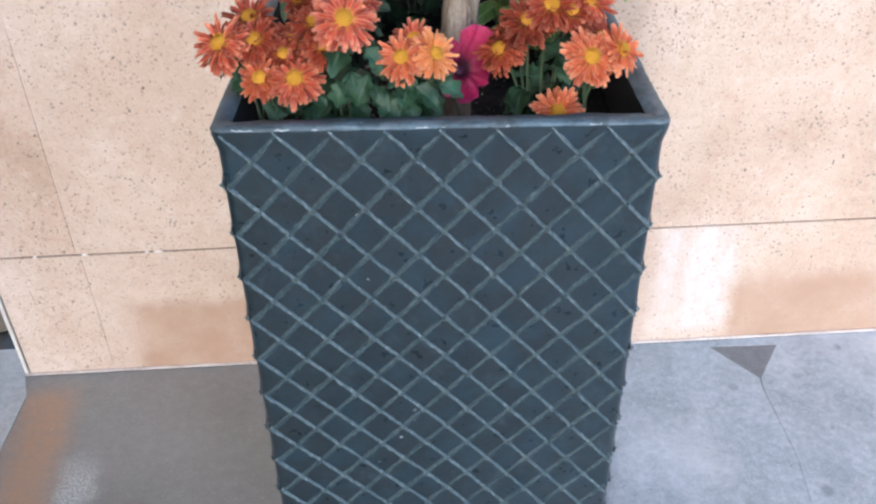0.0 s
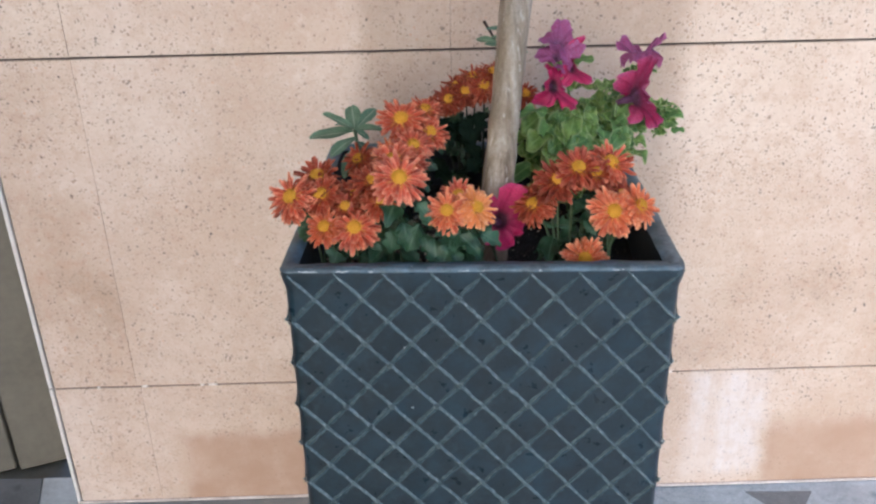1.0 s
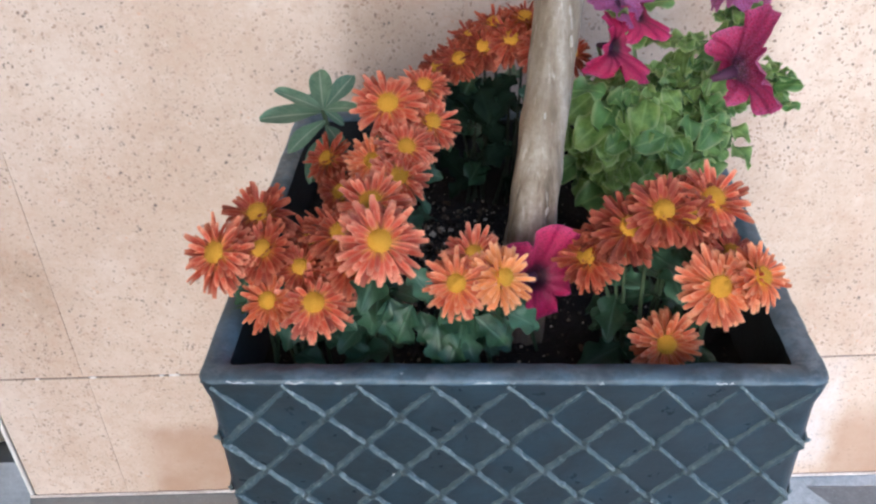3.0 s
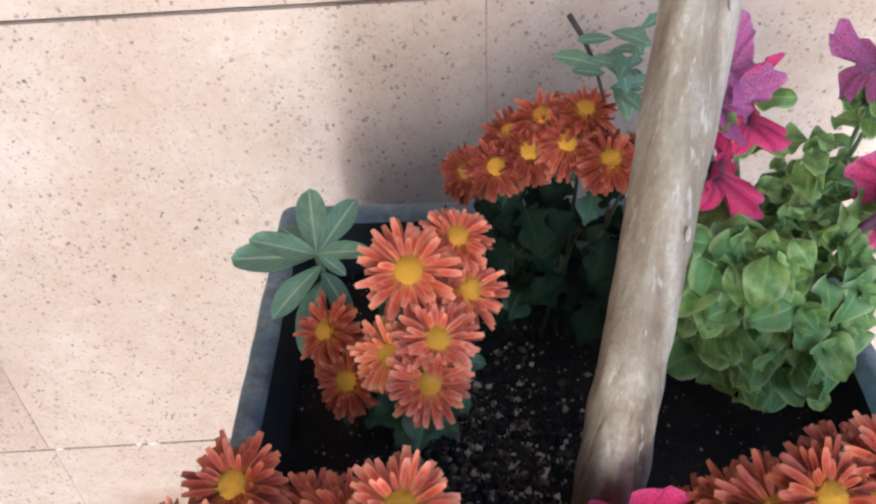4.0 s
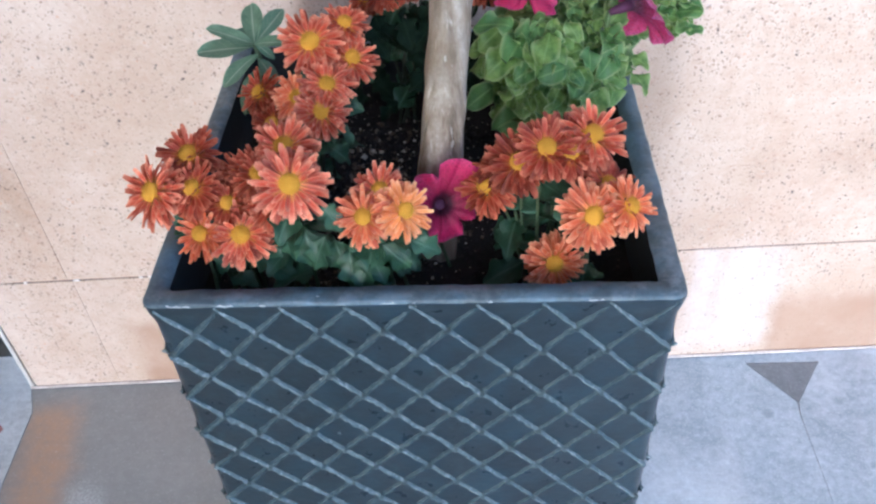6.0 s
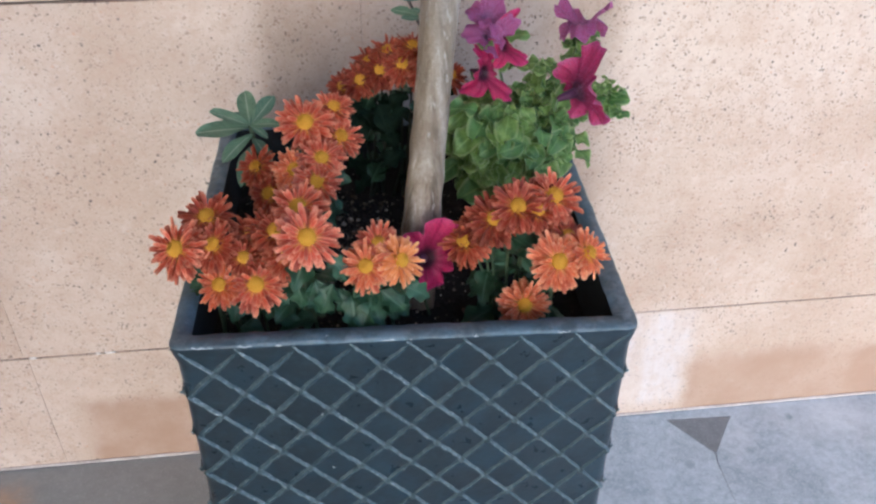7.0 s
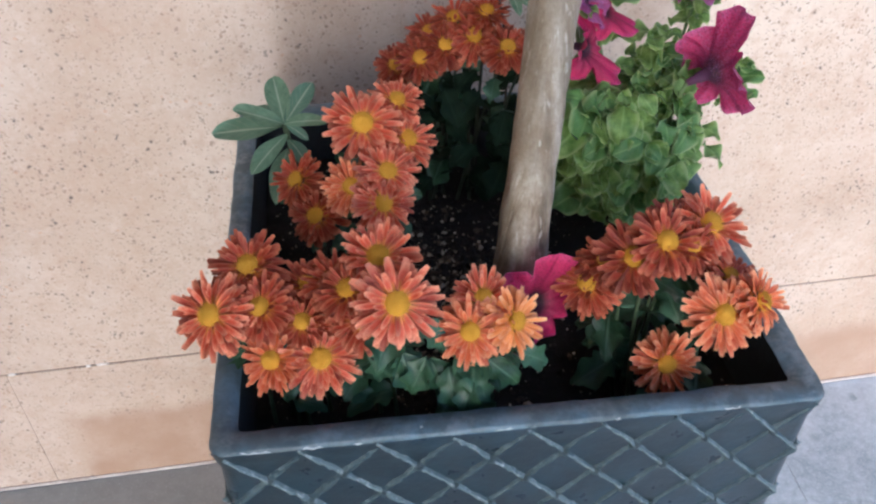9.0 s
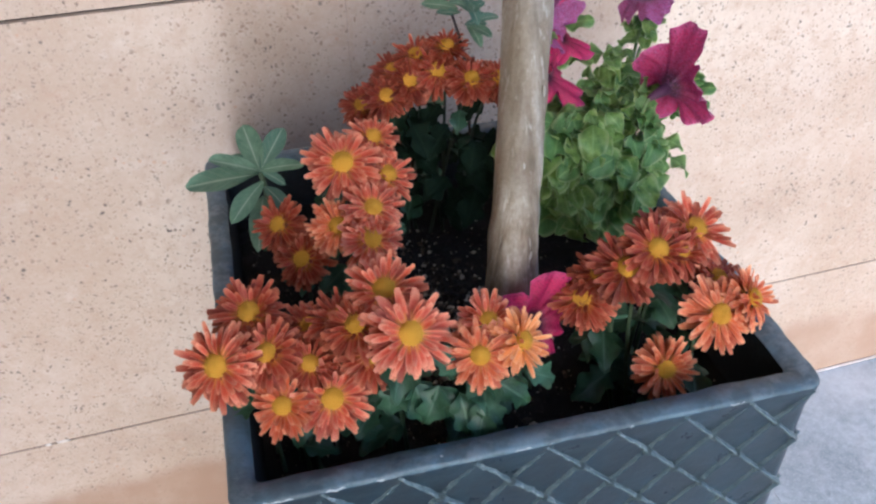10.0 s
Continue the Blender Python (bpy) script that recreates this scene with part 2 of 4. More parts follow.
def petal_material(name, base_c, mid_c, tip_c, deep):
    """Petal colour from the base to the tip, with pale edges and dark lengthwise lines."""
    m = Mat(name, 0.5)
    u, v, _ = m.axes("UV")
    col = m.ramp(v, [(0.0, base_c), (0.14, base_c), (0.42, mid_c), (0.68, mid_c), (1.0, tip_c)])
    edge = m.calc("ABSOLUTE", m.calc("SUBTRACT", u, 0.5))
    col = m.mix(m.ramp(edge, [(0.20, 0.0), (0.5, 0.58)]), col, tip_c)
    line = m.calc("SINE", m.calc("MULTIPLY", u, 30.0))
    col = m.mix(m.ramp(line, [(0.50, 0.0), (1.0, 0.40)]), col, deep)
    col = m.mix(m.ramp(m.island(), [(0.30, 0.0), (1.0, 0.72)]), col, deep)
    col = m.mix(m.ramp(m.random(), [(0.3, 0.0), (1.0, 0.45)]), col, deep)
    m.colour(col)
    m.p.inputs["Specular IOR Level"].default_value = 0.3
    return m.glow_through(col, 0.13).m


def leaf_material(name, low, high, vein, amount=0.25, rough=0.5, other=None, margin=None):
    m = Mat(name, rough)
    u, v, _ = m.axes("UV")
    a = m.noise(60, 4, 0.6)
    col = m.mix(m.random(), m.ramp(a, [(0.3, low), (0.7, high)]), m.ramp(a, [(0.25, low), (0.6, high)]))
    if other:
        col = m.mix(m.ramp(m.random(), [(0.35, 0.0), (0.75, 0.85)]), col, m.mix(a, tuple(0.6 * c for c in other), other))
    mid = m.calc("ABSOLUTE", m.calc("SUBTRACT", u, 0.5))
    side = m.calc("ABSOLUTE", m.calc("SINE", m.calc("MULTIPLY", m.calc("ADD", v, m.calc("MULTIPLY", mid, -0.6)), 22.0)))
    ribs = m.calc("MAXIMUM", m.ramp(mid, [(0.02, 1.0), (0.06, 0.0)]), m.ramp(side, [(0.05, 0.35), (0.2, 0.0)]))
    col = m.mix(m.calc("MULTIPLY", ribs, 0.6), col, vein)
    if margin:
        col = m.mix(m.ramp(mid, [(0.36, 0.0), (0.48, 0.6)]), col, margin)
    m.colour(col).bump(m.calc("ADD", a, ribs), 0.4, 0.0008)
    return m.glow_through(col, amount).m


STONE = stone_material("beige_speckled_stone")
PAVE_JOINT = plain_rough("grey_paving_joint", (0.26, 0.28, 0.295), (0.42, 0.44, 0.455), 40)
GROUT = plain_rough("dark_joint", (0.05, 0.04, 0.035), (0.11, 0.09, 0.075), 60)
WHITE_EDGE = plain_rough("white_marble_edge", (0.58, 0.52, 0.45), (0.78, 0.73, 0.66), 25, 0.35, 0.1)
LIME = plain_rough("white_lime_filler", (0.36, 0.28, 0.24), (0.74, 0.67, 0.62), 22, 0.8, 0.5)
PANEL = plain_rough("olive_brown_paint", (0.115, 0.100, 0.072), (0.190, 0.165, 0.120), 6, 0.5, 0.1)
# paint of the unseen pieces that block light
BLOCKER_PAINT = plain_rough("beige_blocker_paint", (0.30, 0.24, 0.17), (0.42, 0.34, 0.245), 6, 0.6, 0.1)
PAVING = paving_material("blue_grey_stone", (0.24, 0.28, 0.31), (0.54, 0.59, 0.63), (0.74, 0.76, 0.78))
PAVING_SMOOTH = stained_paving_material()
PAVING_CORNER = paving_material("weathered_grey_stone", (0.13, 0.14, 0.15), (0.23, 0.24, 0.25), (0.36, 0.37, 0.38))
RED_PAINT = plain_rough("faded_red_paint", (0.30, 0.10, 0.09), (0.42, 0.24, 0.21), 60)
CHIP = plain_rough("white_plaster_chip", (0.62, 0.56, 0.50), (0.85, 0.80, 0.74), 90)
PAVING_DARK = paving_material("dark_grey_stone", (0.13, 0.13, 0.135), (0.20, 0.20, 0.205), (0.30, 0.30, 0.30))
PAVING_PALE = paving_material("pale_flecked_stone", (0.32, 0.32, 0.31), (0.62, 0.63, 0.62), (0.85, 0.86, 0.86))
GROUND = plain_rough("grey_ground", (0.34, 0.34, 0.335), (0.46, 0.46, 0.455), 4)
PLANTER = planter_material("slate_blue_planter", (0.0020, 0.0078, 0.0118), (0.0070, 0.0205, 0.0290), (0.060, 0.106, 0.130), 0.50, 0.34, 0.75)
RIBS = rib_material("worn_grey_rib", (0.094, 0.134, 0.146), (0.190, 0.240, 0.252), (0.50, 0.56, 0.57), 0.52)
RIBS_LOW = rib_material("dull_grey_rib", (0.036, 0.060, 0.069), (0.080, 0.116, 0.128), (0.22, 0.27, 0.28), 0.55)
RIM = planter_material("chalky_slate_rim", (0.044, 0.070, 0.087), (0.096, 0.135, 0.160), (0.43, 0.47, 0.50), 0.46, 0.45)
CHALK = plain_rough("pale_chalk", (0.34, 0.38, 0.40), (0.62, 0.66, 0.68), 120, 0.6)
# inner wall taken to near-black: the shade inside is in the colour
INNER = plain_rough("shaded_inner_wall", (0.008, 0.010, 0.012), (0.022, 0.027, 0.032), 30, 0.85, 0.4)
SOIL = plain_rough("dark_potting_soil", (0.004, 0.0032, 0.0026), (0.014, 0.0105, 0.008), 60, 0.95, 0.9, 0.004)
PETAL = petal_material("salmon_petal", (0.88, 0.40, 0.06), (0.68, 0.108, 0.045), (0.93, 0.40, 0.23), (0.17, 0.013, 0.008))
PETAL_RUST = petal_material("rust_petal", (0.66, 0.24, 0.030), (0.42, 0.055, 0.022), (0.68, 0.22, 0.11), (0.09, 0.008, 0.005))
PETAL_APRICOT = petal_material("apricot_petal", (0.90, 0.50, 0.06), (0.92, 0.37, 0.10), (0.97, 0.57, 0.30), (0.72, 0.20, 0.05))
PETAL_BRIGHT = petal_material("orange_petal", (0.82, 0.36, 0.05), (0.78, 0.18, 0.055), (0.93, 0.46, 0.235), (0.36, 0.035, 0.015))
DISC = plain_rough("yellow_florets", (0.66, 0.29, 0.01), (0.88, 0.54, 0.035), 300, 0.7, 0.5)
MUM_LEAF = leaf_material("mum_leaf", (0.014, 0.040, 0.018), (0.056, 0.125, 0.058), (0.12, 0.20, 0.12), 0.18, 0.40, (0.085, 0.185, 0.105))
# near-black copy of the mum leaf, with the shade put into its colour
SHADE_LEAF = leaf_material("shaded_mum_leaf", (0.004, 0.010, 0.005), (0.014, 0.030, 0.015), (0.018, 0.034, 0.018), 0.1, 0.75)
SHADE_LEAF.node_tree.nodes["Principled BSDF"].inputs["Specular IOR Level"].default_value = 0.15
PETUNIA_LEAF = leaf_material("petunia_leaf", (0.07, 0.17, 0.028), (0.38, 0.54, 0.14), (0.34, 0.50, 0.16), 0.4, 0.38, (0.16, 0.34, 0.10), (0.50, 0.60, 0.27))
SAGE_LEAF = leaf_material("sage_leaf", (0.11, 0.205, 0.115), (0.24, 0.37, 0.225), (0.50, 0.57, 0.42), 0.3, 0.5, (0.15, 0.27, 0.19))
GLINT = plain_rough("pale_glint", (0.30, 0.26, 0.20), (0.58, 0.54, 0.47), 200, 0.4)
STEM = plain_rough("green_stem", (0.035, 0.062, 0.028), (0.105, 0.155, 0.075), 60, 0.6)
PETUNIA_STEM = plain_rough("pale_green_stem", (0.10, 0.17, 0.06), (0.24, 0.34, 0.13), 60, 0.6)
# darker copy of the stem green, painting the shade under the back flowers
SHADE_STEM = plain_rough("shaded_mum_stem", (0.014, 0.020, 0.010), (0.040, 0.050, 0.026), 60, 0.7)
DRY = plain_rough("dry_brown_stem", (0.025, 0.016, 0.014), (0.11, 0.075, 0.06), 160, 0.8)


def soil_grain_material():
    m = Mat("soil_grains", 0.85)
    r = m.island()
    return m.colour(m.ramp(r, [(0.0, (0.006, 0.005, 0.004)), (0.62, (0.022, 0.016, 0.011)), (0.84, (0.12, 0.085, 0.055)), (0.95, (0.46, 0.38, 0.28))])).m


def bark_material():
    """Smooth bark that peels in long strips: warm grey-beige over brown, with a few shiny pale flecks."""
    m = Mat("pale_grey_brown_bark", 0.5)
    long = m.noise(1.0, 5, 0.6, (80, 80, 7))
    wide = m.noise(1.0, 3, 0.5, (30, 30, 3))
    patch = m.noise(16, 4, 0.6)
    fine = m.noise(300, 3, 0.7)
    col = m.ramp(long, [(0.30, (0.115, 0.085, 0.055)), (0.42, (0.28, 0.225, 0.16)), (0.52, (0.40, 0.34, 0.26)), (0.64, (0.53, 0.47, 0.385))])
    col = m.mix(m.ramp(wide, [(0.47, 0.0), (0.63, 0.55)]), col, (0.21, 0.155, 0.095))
    col = m.mix(m.ramp(patch, [(0.48, 0.0), (0.72, 0.45)]), col, (0.42, 0.385, 0.33))
    strip = m.noise(1.0, 4, 0.65, (240, 240, 26))
    col = m.mix(m.ramp(strip, [(0.58, 0.0), (0.67, 0.55)]), col, (0.66, 0.61, 0.53))
    col = m.mix(m.ramp(fine, [(0.35, 0.3), (0.6, 0.0)]), col, (0.16, 0.115, 0.07))
    # darker brown towards the foot, with an uneven upper edge
    z = m.calc("ADD", m.axes()[2], m.calc("MULTIPLY", m.noise(60, 4, 0.7), 0.08))
    col = m.mix(m.calc("MULTIPLY", window(m, z, -1.0, 0.118, 0.045), 0.65), col, (0.105, 0.078, 0.055))
    m.colour(col).rough(m.ramp(strip, [(0.4, 0.62), (0.7, 0.34)]))
    m.p.inputs["Specular IOR Level"].default_value = 0.45
    lumps = m.noise(1.0, 3, 0.6, (60, 60, 24))
    return m.bump(m.calc("ADD", m.calc("ADD", long, m.calc("MULTIPLY", lumps, 0.9)), m.calc("MULTIPLY", fine, 0.3)), 0.75, 0.0035).m


def petunia_material(name, fade):
    """Magenta petals with a black throat, maroon where they wither and lilac where they fade."""
    m = Mat(name, 0.5)
    u, v, _ = m.axes("UV")
    blade = tuple(a + (b - a) * fade for a, b in zip((0.64, 0.022, 0.14), (0.50, 0.040, 0.175)))
    tip = tuple(a + (b - a) * fade for a, b in zip((0.68, 0.07, 0.24), (0.56, 0.14, 0.34)))
    col = m.ramp(v, [(0.0, (0.008, 0.002, 0.008)), (0.18, (0.030, 0.003, 0.018)), (0.34, tuple(0.5 * c for c in blade)), (0.85, blade), (1.0, tip)])
    veins = m.calc("ABSOLUTE", m.calc("SINE", m.calc("MULTIPLY", u, 47.0)))
    col = m.mix(m.ramp(veins, [(0.0, 0.20), (0.25, 0.0)]), col, (0.14, 0.004, 0.045))
    col = m.mix(m.ramp(m.noise(38, 4), [(0.60 - 0.25 * fade, 0.0), (0.80 - 0.22 * fade, 0.5 + 0.4 * fade)]), col, (0.42, 0.17, 0.40))
    col = m.mix(m.ramp(m.noise(28, 4), [(0.50, 0.0), (0.66, 0.80)]), col, (0.12, 0.004, 0.022))
    m.colour(col).bump(m.noise(110, 3), 0.35, 0.001)
    return m.glow_through(col, 0.3).m


GRAINS, BARK = soil_grain_material(), bark_material()
PETUNIA, PETUNIA_PURPLE, PETUNIA_FADED = (petunia_material(*v) for v in (("crimson_petunia", 0.0), ("magenta_petunia", 0.5), ("faded_petunia", 1.0)))
PETUNIA_TUBE = plain_rough("dark_purple_tube", (0.035, 0.01, 0.03), (0.12, 0.03, 0.09), 60, 0.6)


# ---- ways to build ----
def link(name, mesh, parent=None, m=None, label=""):
    """Puts a mesh as an object under parent; m is its pose in the parent's own space."""
    ob = new(name, mesh)
    if parent:
        ob.parent = parent
    if m is not None:
        ob.matrix_basis = m
    if label:
        tagged(ob, label)
    return ob


def mesh_from(bm, name, material, smooth=True):
    me = bpy.data.meshes.new(name)
    bm.normal_update()
    bm.to_mesh(me)
    bm.free()
    me.materials.append(material)
    for p in me.polygons:
        p.use_smooth = smooth
    return me


def part(name, bm, material, parent, label="", m=None, smooth=False):
    return link(name, mesh_from(bm, name, material, smooth), parent, m, label)


def empty(name, place, label, category, group="", kind=""):
    ob = new(name)
    ob.empty_display_size = 0.02
    ob.matrix_basis = Matrix.Translation(place)
    return tagged(ob, label, category, group, kind)


def block(x0, x1, y0, y1, z0, z1, bevel=0.0):
    """A box between corners, its edges rounded a little."""
    bm = bmesh.new()
    bmesh.ops.create_cube(bm, size=1)
    for v in bm.verts:
        v.co = ((x0 + x1) / 2 + v.co.x * (x1 - x0), (y0 + y1) / 2 + v.co.y * (y1 - y0), (z0 + z1) / 2 + v.co.z * (z1 - z0))
    if bevel:
        bmesh.ops.bevel(bm, geom=bm.edges[:], offset=bevel, segments=1, affect="EDGES")
    return bm


def prism(outline, z0, z1, bevel=0.0):
    """A flat stone from its outline, counter-clockwise, with a rounded upper edge."""
    bm = bmesh.new()
    face = bm.faces.new([bm.verts.new((x, y, z1)) for x, y in outline])
    low = bmesh.ops.extrude_face_region(bm, geom=[face])
    for v in low["geom"]:
        if isinstance(v, bmesh.types.BMVert):
            v.co.z = z0
    bmesh.ops.recalc_face_normals(bm, faces=bm.faces[:])
    if bevel:
        top = [e for e in bm.edges if all(abs(v.co.z - z1) < 1e-6 for v in e.verts)]
        bmesh.ops.bevel(bm, geom=top, offset=bevel, segments=2, affect="EDGES")
    return bm


def tube(points, radii, sides=8, wobble=0.0, seed=0):
    """A closed tube along points."""
    bm = bmesh.new()
    rnd = random.Random(seed)
    pts = [Vector(p) for p in points]
    rings = []
    for i, p in enumerate(pts):
        d = (pts[min(i + 1, len(pts) - 1)] - pts[max(i - 1, 0)]).normalized()
        a = d.orthogonal().normalized() if i == 0 else (rings_a - d * rings_a.dot(d)).normalized()
        rings_a = a
        b = d.cross(a)
        r = radii[i] if isinstance(radii, (list, tuple)) else radii
        ring = []
        for k in range(sides):
            w = 2 * math.pi * k / sides
            rr = r * (1 + wobble * (rnd.random() - 0.5))
            ring.append(bm.verts.new(p + a * math.cos(w) * rr + b * math.sin(w) * rr))
        rings.append(ring)
    for r0, r1 in zip(rings, rings[1:]):
        for k in range(sides):
            bm.faces.new((r0[k], r0[(k + 1) % sides], r1[(k + 1) % sides], r1[k]))
    bm.faces.new(rings[0][::-1]), bm.faces.new(rings[-1])
    return bm


def facing(place, normal, spin=0.0, scale=1.0):
    """A pose whose z points along normal."""
    q = Vector(normal).normalized().to_track_quat("Z", "Y")
    return Matrix.Translation(place) @ q.to_matrix().to_4x4() @ Matrix.Rotation(spin, 4, "Z") @ Matrix.Scale(scale, 4)


def lying(place, along, up, scale=1.0):
    """A pose for a leaf: its y runs along, its upper side looks up."""
    y = Vector(along).normalized()
    x = y.cross(Vector(up)).normalized()
    z = x.cross(y)
    return Matrix.Translation(place) @ Matrix((x, y, z)).transposed().to_4x4() @ Matrix.Scale(scale, 4)


# ---- the wall and the floor ----
WALL = pose(0, 0.5546, 0, 0, 0, 2.54)
END = -0.7615
wall = tagged(link("wall_north", mesh_from(block(END + 0.012, 3.2, 0.008, 0.30, 0.0, 3.0), "wall_north", GROUT), None, WALL),
              "beige speckled stone cladding wall with dark joints", "wall", kind="structure")
rows = [(0.004, 0.2652, (END, -0.598, -0.010, 1.13, 1.70, 2.2, 2.7, 3.2)),
        (0.2682, 0.8558, (END, -0.604, -0.030, 1.11, 1.68, 2.2, 2.7, 3.2)),
        (0.8596, 1.426, (END, -0.605, -0.031, 1.12, 1.70, 2.2, 2.7, 3.2)),
        (1.429, 2.012, (END, -0.42, 0.15, 0.72, 1.29, 1.86, 2.4, 2.8, 3.2)),
        (2.015, 2.598, (END, -0.58, -0.01, 0.56, 1.13, 1.70, 2.2, 2.7, 3.2)),
        (2.601, 2.998, (END, -0.30, 0.27, 0.84, 1.41, 1.98, 2.4, 2.8, 3.2))]
rnd = random.Random(4)
for z0, z1, cuts in rows:
    for a, b in zip(cuts, cuts[1:]):
        a2 = a + (0.0095 if a == END else 0.0002)
        push = rnd.uniform(-0.0003, 0.0003)
        part("stone_tile", block(a2, b - 0.0002, push, 0.0075, z0, z1, 0.0005), STONE, wall)
for z0, z1, cuts in rows:
    part("edge_strip", block(END - 0.001, END + 0.006, -0.0015, 0.02, z0, z1, 0.0015), WHITE_EDGE, wall, "polished white marble corner strip")
lime = tagged(link("trim", mesh_from(block(END, 3.2, -0.004, -0.0008, 0.002, 0.0085, 0.0012), "trim", LIME), None, WALL),
              "thin white lime filler along the wall foot", "trim", kind="structure")
tagged(link("wall_return", mesh_from(block(END, END + 0.011, 0.021, 0.30, 0, 3.0), "wall_return", STONE), None, WALL),
       "side of the beige stone wall at the recess", "wall", kind="structure")
RECESS = pose(-0.862, 0.640, 0, 0, 0, 24)
recess = tagged(link("wall_recess", mesh_from(block(-2.2, 0.03, 0.026, 0.20, 0, 3.0), "wall_recess", PANEL), None, RECESS),
                "dark olive panelled wall of a shaded recess", "wall", kind="structure")
for x0, x1, y in ((-0.062, 0.030, 0.0), (-0.66, -0.069, 0.010), (-1.30, -0.667, 0.010), (-2.2, -1.307, 0.010)):
    part("panel", block(x0, x1, y, 0.0255, 0.002, 3.0, 0.003), PANEL, recess)

ground = tagged(link("ground", mesh_from(block(-60, 60, -60, 60, -0.3, -0.006), "ground", GROUND)),
                "grey stone ground that runs to the horizon", "ground", kind="structure")
pavement = tagged(link("pavement", mesh_from(block(-3.2, 3.2, -2.6, 0.75, -0.0055, -0.0005), "pavement", PAVE_JOINT)),
                  "grey stone paving with dark corner pieces", "pavement", kind="structure")


def yw(x):
    return 0.5546 + 0.0444 * x - 0.001


J = -0.0012
def paving_stone(outline, material):
    c = sum((Vector(p) for p in outline), Vector((0, 0))) / len(outline)
    grown = [tuple(Vector(p) + (c - Vector(p)).normalized() * J) for p in outline]
    part("paving_stone", prism(grown, -0.0006, rnd.uniform(-0.0001, 0.0001)), material, pavement)


paving_stone([(-0.260, 0.432), (-0.200, -0.60), (0.573, -0.60), (0.579, 0.185), (0.592, 0.285), (0.589, 0.445), (0.592, 0.470), (0.526, 0.553), (0.526, yw(0.526)), (-0.175, yw(-0.175)), (-0.196, 0.526)], PAVING)
paving_stone([(0.576, -0.60), (1.60, -0.60), (1.60, yw(1.6)), (0.528, yw(0.528)), (0.528, 0.557), (0.656, 0.558), (0.597, 0.470), (0.5922, 0.445), (0.5952, 0.285), (0.5822, 0.185)], PAVING)
paving_stone([(0.595, 0.472), (0.654, 0.556), (0.529, 0.554)], PAVING_CORNER)
paving_stone([(-0.716, -0.60), (-0.202, -0.60), (-0.262, 0.432), (-0.323, 0.522), (-0.177, 0.530), (-0.177, yw(-0.177)), (-0.762, yw(-0.762)), (-0.739, 0.467)], PAVING_SMOOTH)
paving_stone([(-0.262, 0.435), (-0.199, 0.527), (-0.321, 0.521)], PAVING_CORNER)
paving_stone([(-0.800, -0.60), (-0.719, -0.60), (-0.742, 0.469), (-0.765, 0.522), (-0.765, 0.597), (-0.863, 0.594), (-0.814, 0.447)], PAVING_PALE)
paving_stone([(-1.60, -0.60), (-0.803, -0.60), (-0.817, 0.447), (-0.866, 0.592), (-1.60, 0.585)], PAVING_DARK)
paving_stone([(-1.60, -1.60), (-0.50, -1.60), (-0.50, -0.604), (-1.60, -0.604)], PAVING_SMOOTH)
paving_stone([(-0.498, -1.60), (0.573, -1.60), (0.573, -0.604), (-0.498, -0.604)], PAVING)
paving_stone([(0.576, -1.60), (1.60, -1.60), (1.60, -0.604), (0.576, -0.604)], PAVING)
paving_stone([(1.603, -1.60), (3.19, -1.60), (3.19, -0.604), (1.603, -0.604)], PAVING)
paving_stone([(1.603, -0.60), (3.19, -0.60), (3.19, yw(3.19)), (1.603, yw(1.603))], PAVING)
paving_stone([(-1.60, -2.59), (0.573, -2.59), (0.573, -1.604), (-1.60, -1.604)], PAVING)
paving_stone([(0.576, -2.59), (3.19, -2.59), (3.19, -1.604), (0.576, -1.604)], PAVING)

# a splash of red paint at the recess
rim_pts = []
for k in range(18):
    w = 2 * math.pi * k / 18
    r = 0.022 * (1 + 0.5 * noise.noise(Vector((math.cos(w) * 1.4, math.sin(w) * 1.4, 2.0))))
    rim_pts.append((-0.805 + r * math.cos(w), 0.42 + 1.3 * r * math.sin(w)))
part("paint_stain", prism(rim_pts, -0.0002, 0.0008), RED_PAINT, pavement, "faded red paint splash")

# plaster chips left in the joint
for x, w in ((-0.590, 0.006), (-0.487, 0.004), (-0.468, 0.009), (-0.673, 0.003), (0.36, 0.005)):
    chip = bmesh.new()
    bmesh.ops.create_icosphere(chip, subdivisions=2, radius=1)
    for v in chip.verts:
        v.co = Vector((v.co.x * w, v.co.y * 0.0016, v.co.z * 0.0028)) * (1 + 0.3 * noise.noise(v.co * 1.7 + Vector((x * 50, 0, 0))))
    part("plaster_chip", chip, CHIP, wall, "white plaster chip in a joint", Matrix.Translation((x, 0.0008, 0.2667)), smooth=True)

# an unseen pier, added to cast the upright shadow band on the wall
pier = tagged(link("shadow_pier", mesh_from(block(-0.755, -0.317, -4.4, -4.0, -0.006, 4.2, 0.01), "shadow_pier", BLOCKER_PAINT)),
              "unseen pier added to shade the wall", "pier", kind="structure")
# an unseen ceiling, added to hold back skylight from overhead
tagged(link("ceiling", mesh_from(block(-2.9, 0.40, -2.7, 0.90, 3.0, 3.15, 0.01), "ceiling", BLOCKER_PAINT)),
       "unseen ceiling added to cut the overhead sky", "ceiling", kind="structure")
# an unseen side wall, added to keep skylight off the left end
tagged(link("west_blocker", mesh_from(block(-1.72, -1.56, -3.9, 0.26, -0.006, 3.0, 0.01), "west_blocker", BLOCKER_PAINT)),
       "unseen side wall added to darken the left", "wall", kind="structure")


# ---- the planter ----
TOP, LEFT, RIGHT, DEEP = 0.765, -0.1940, 0.1995, 0.3925
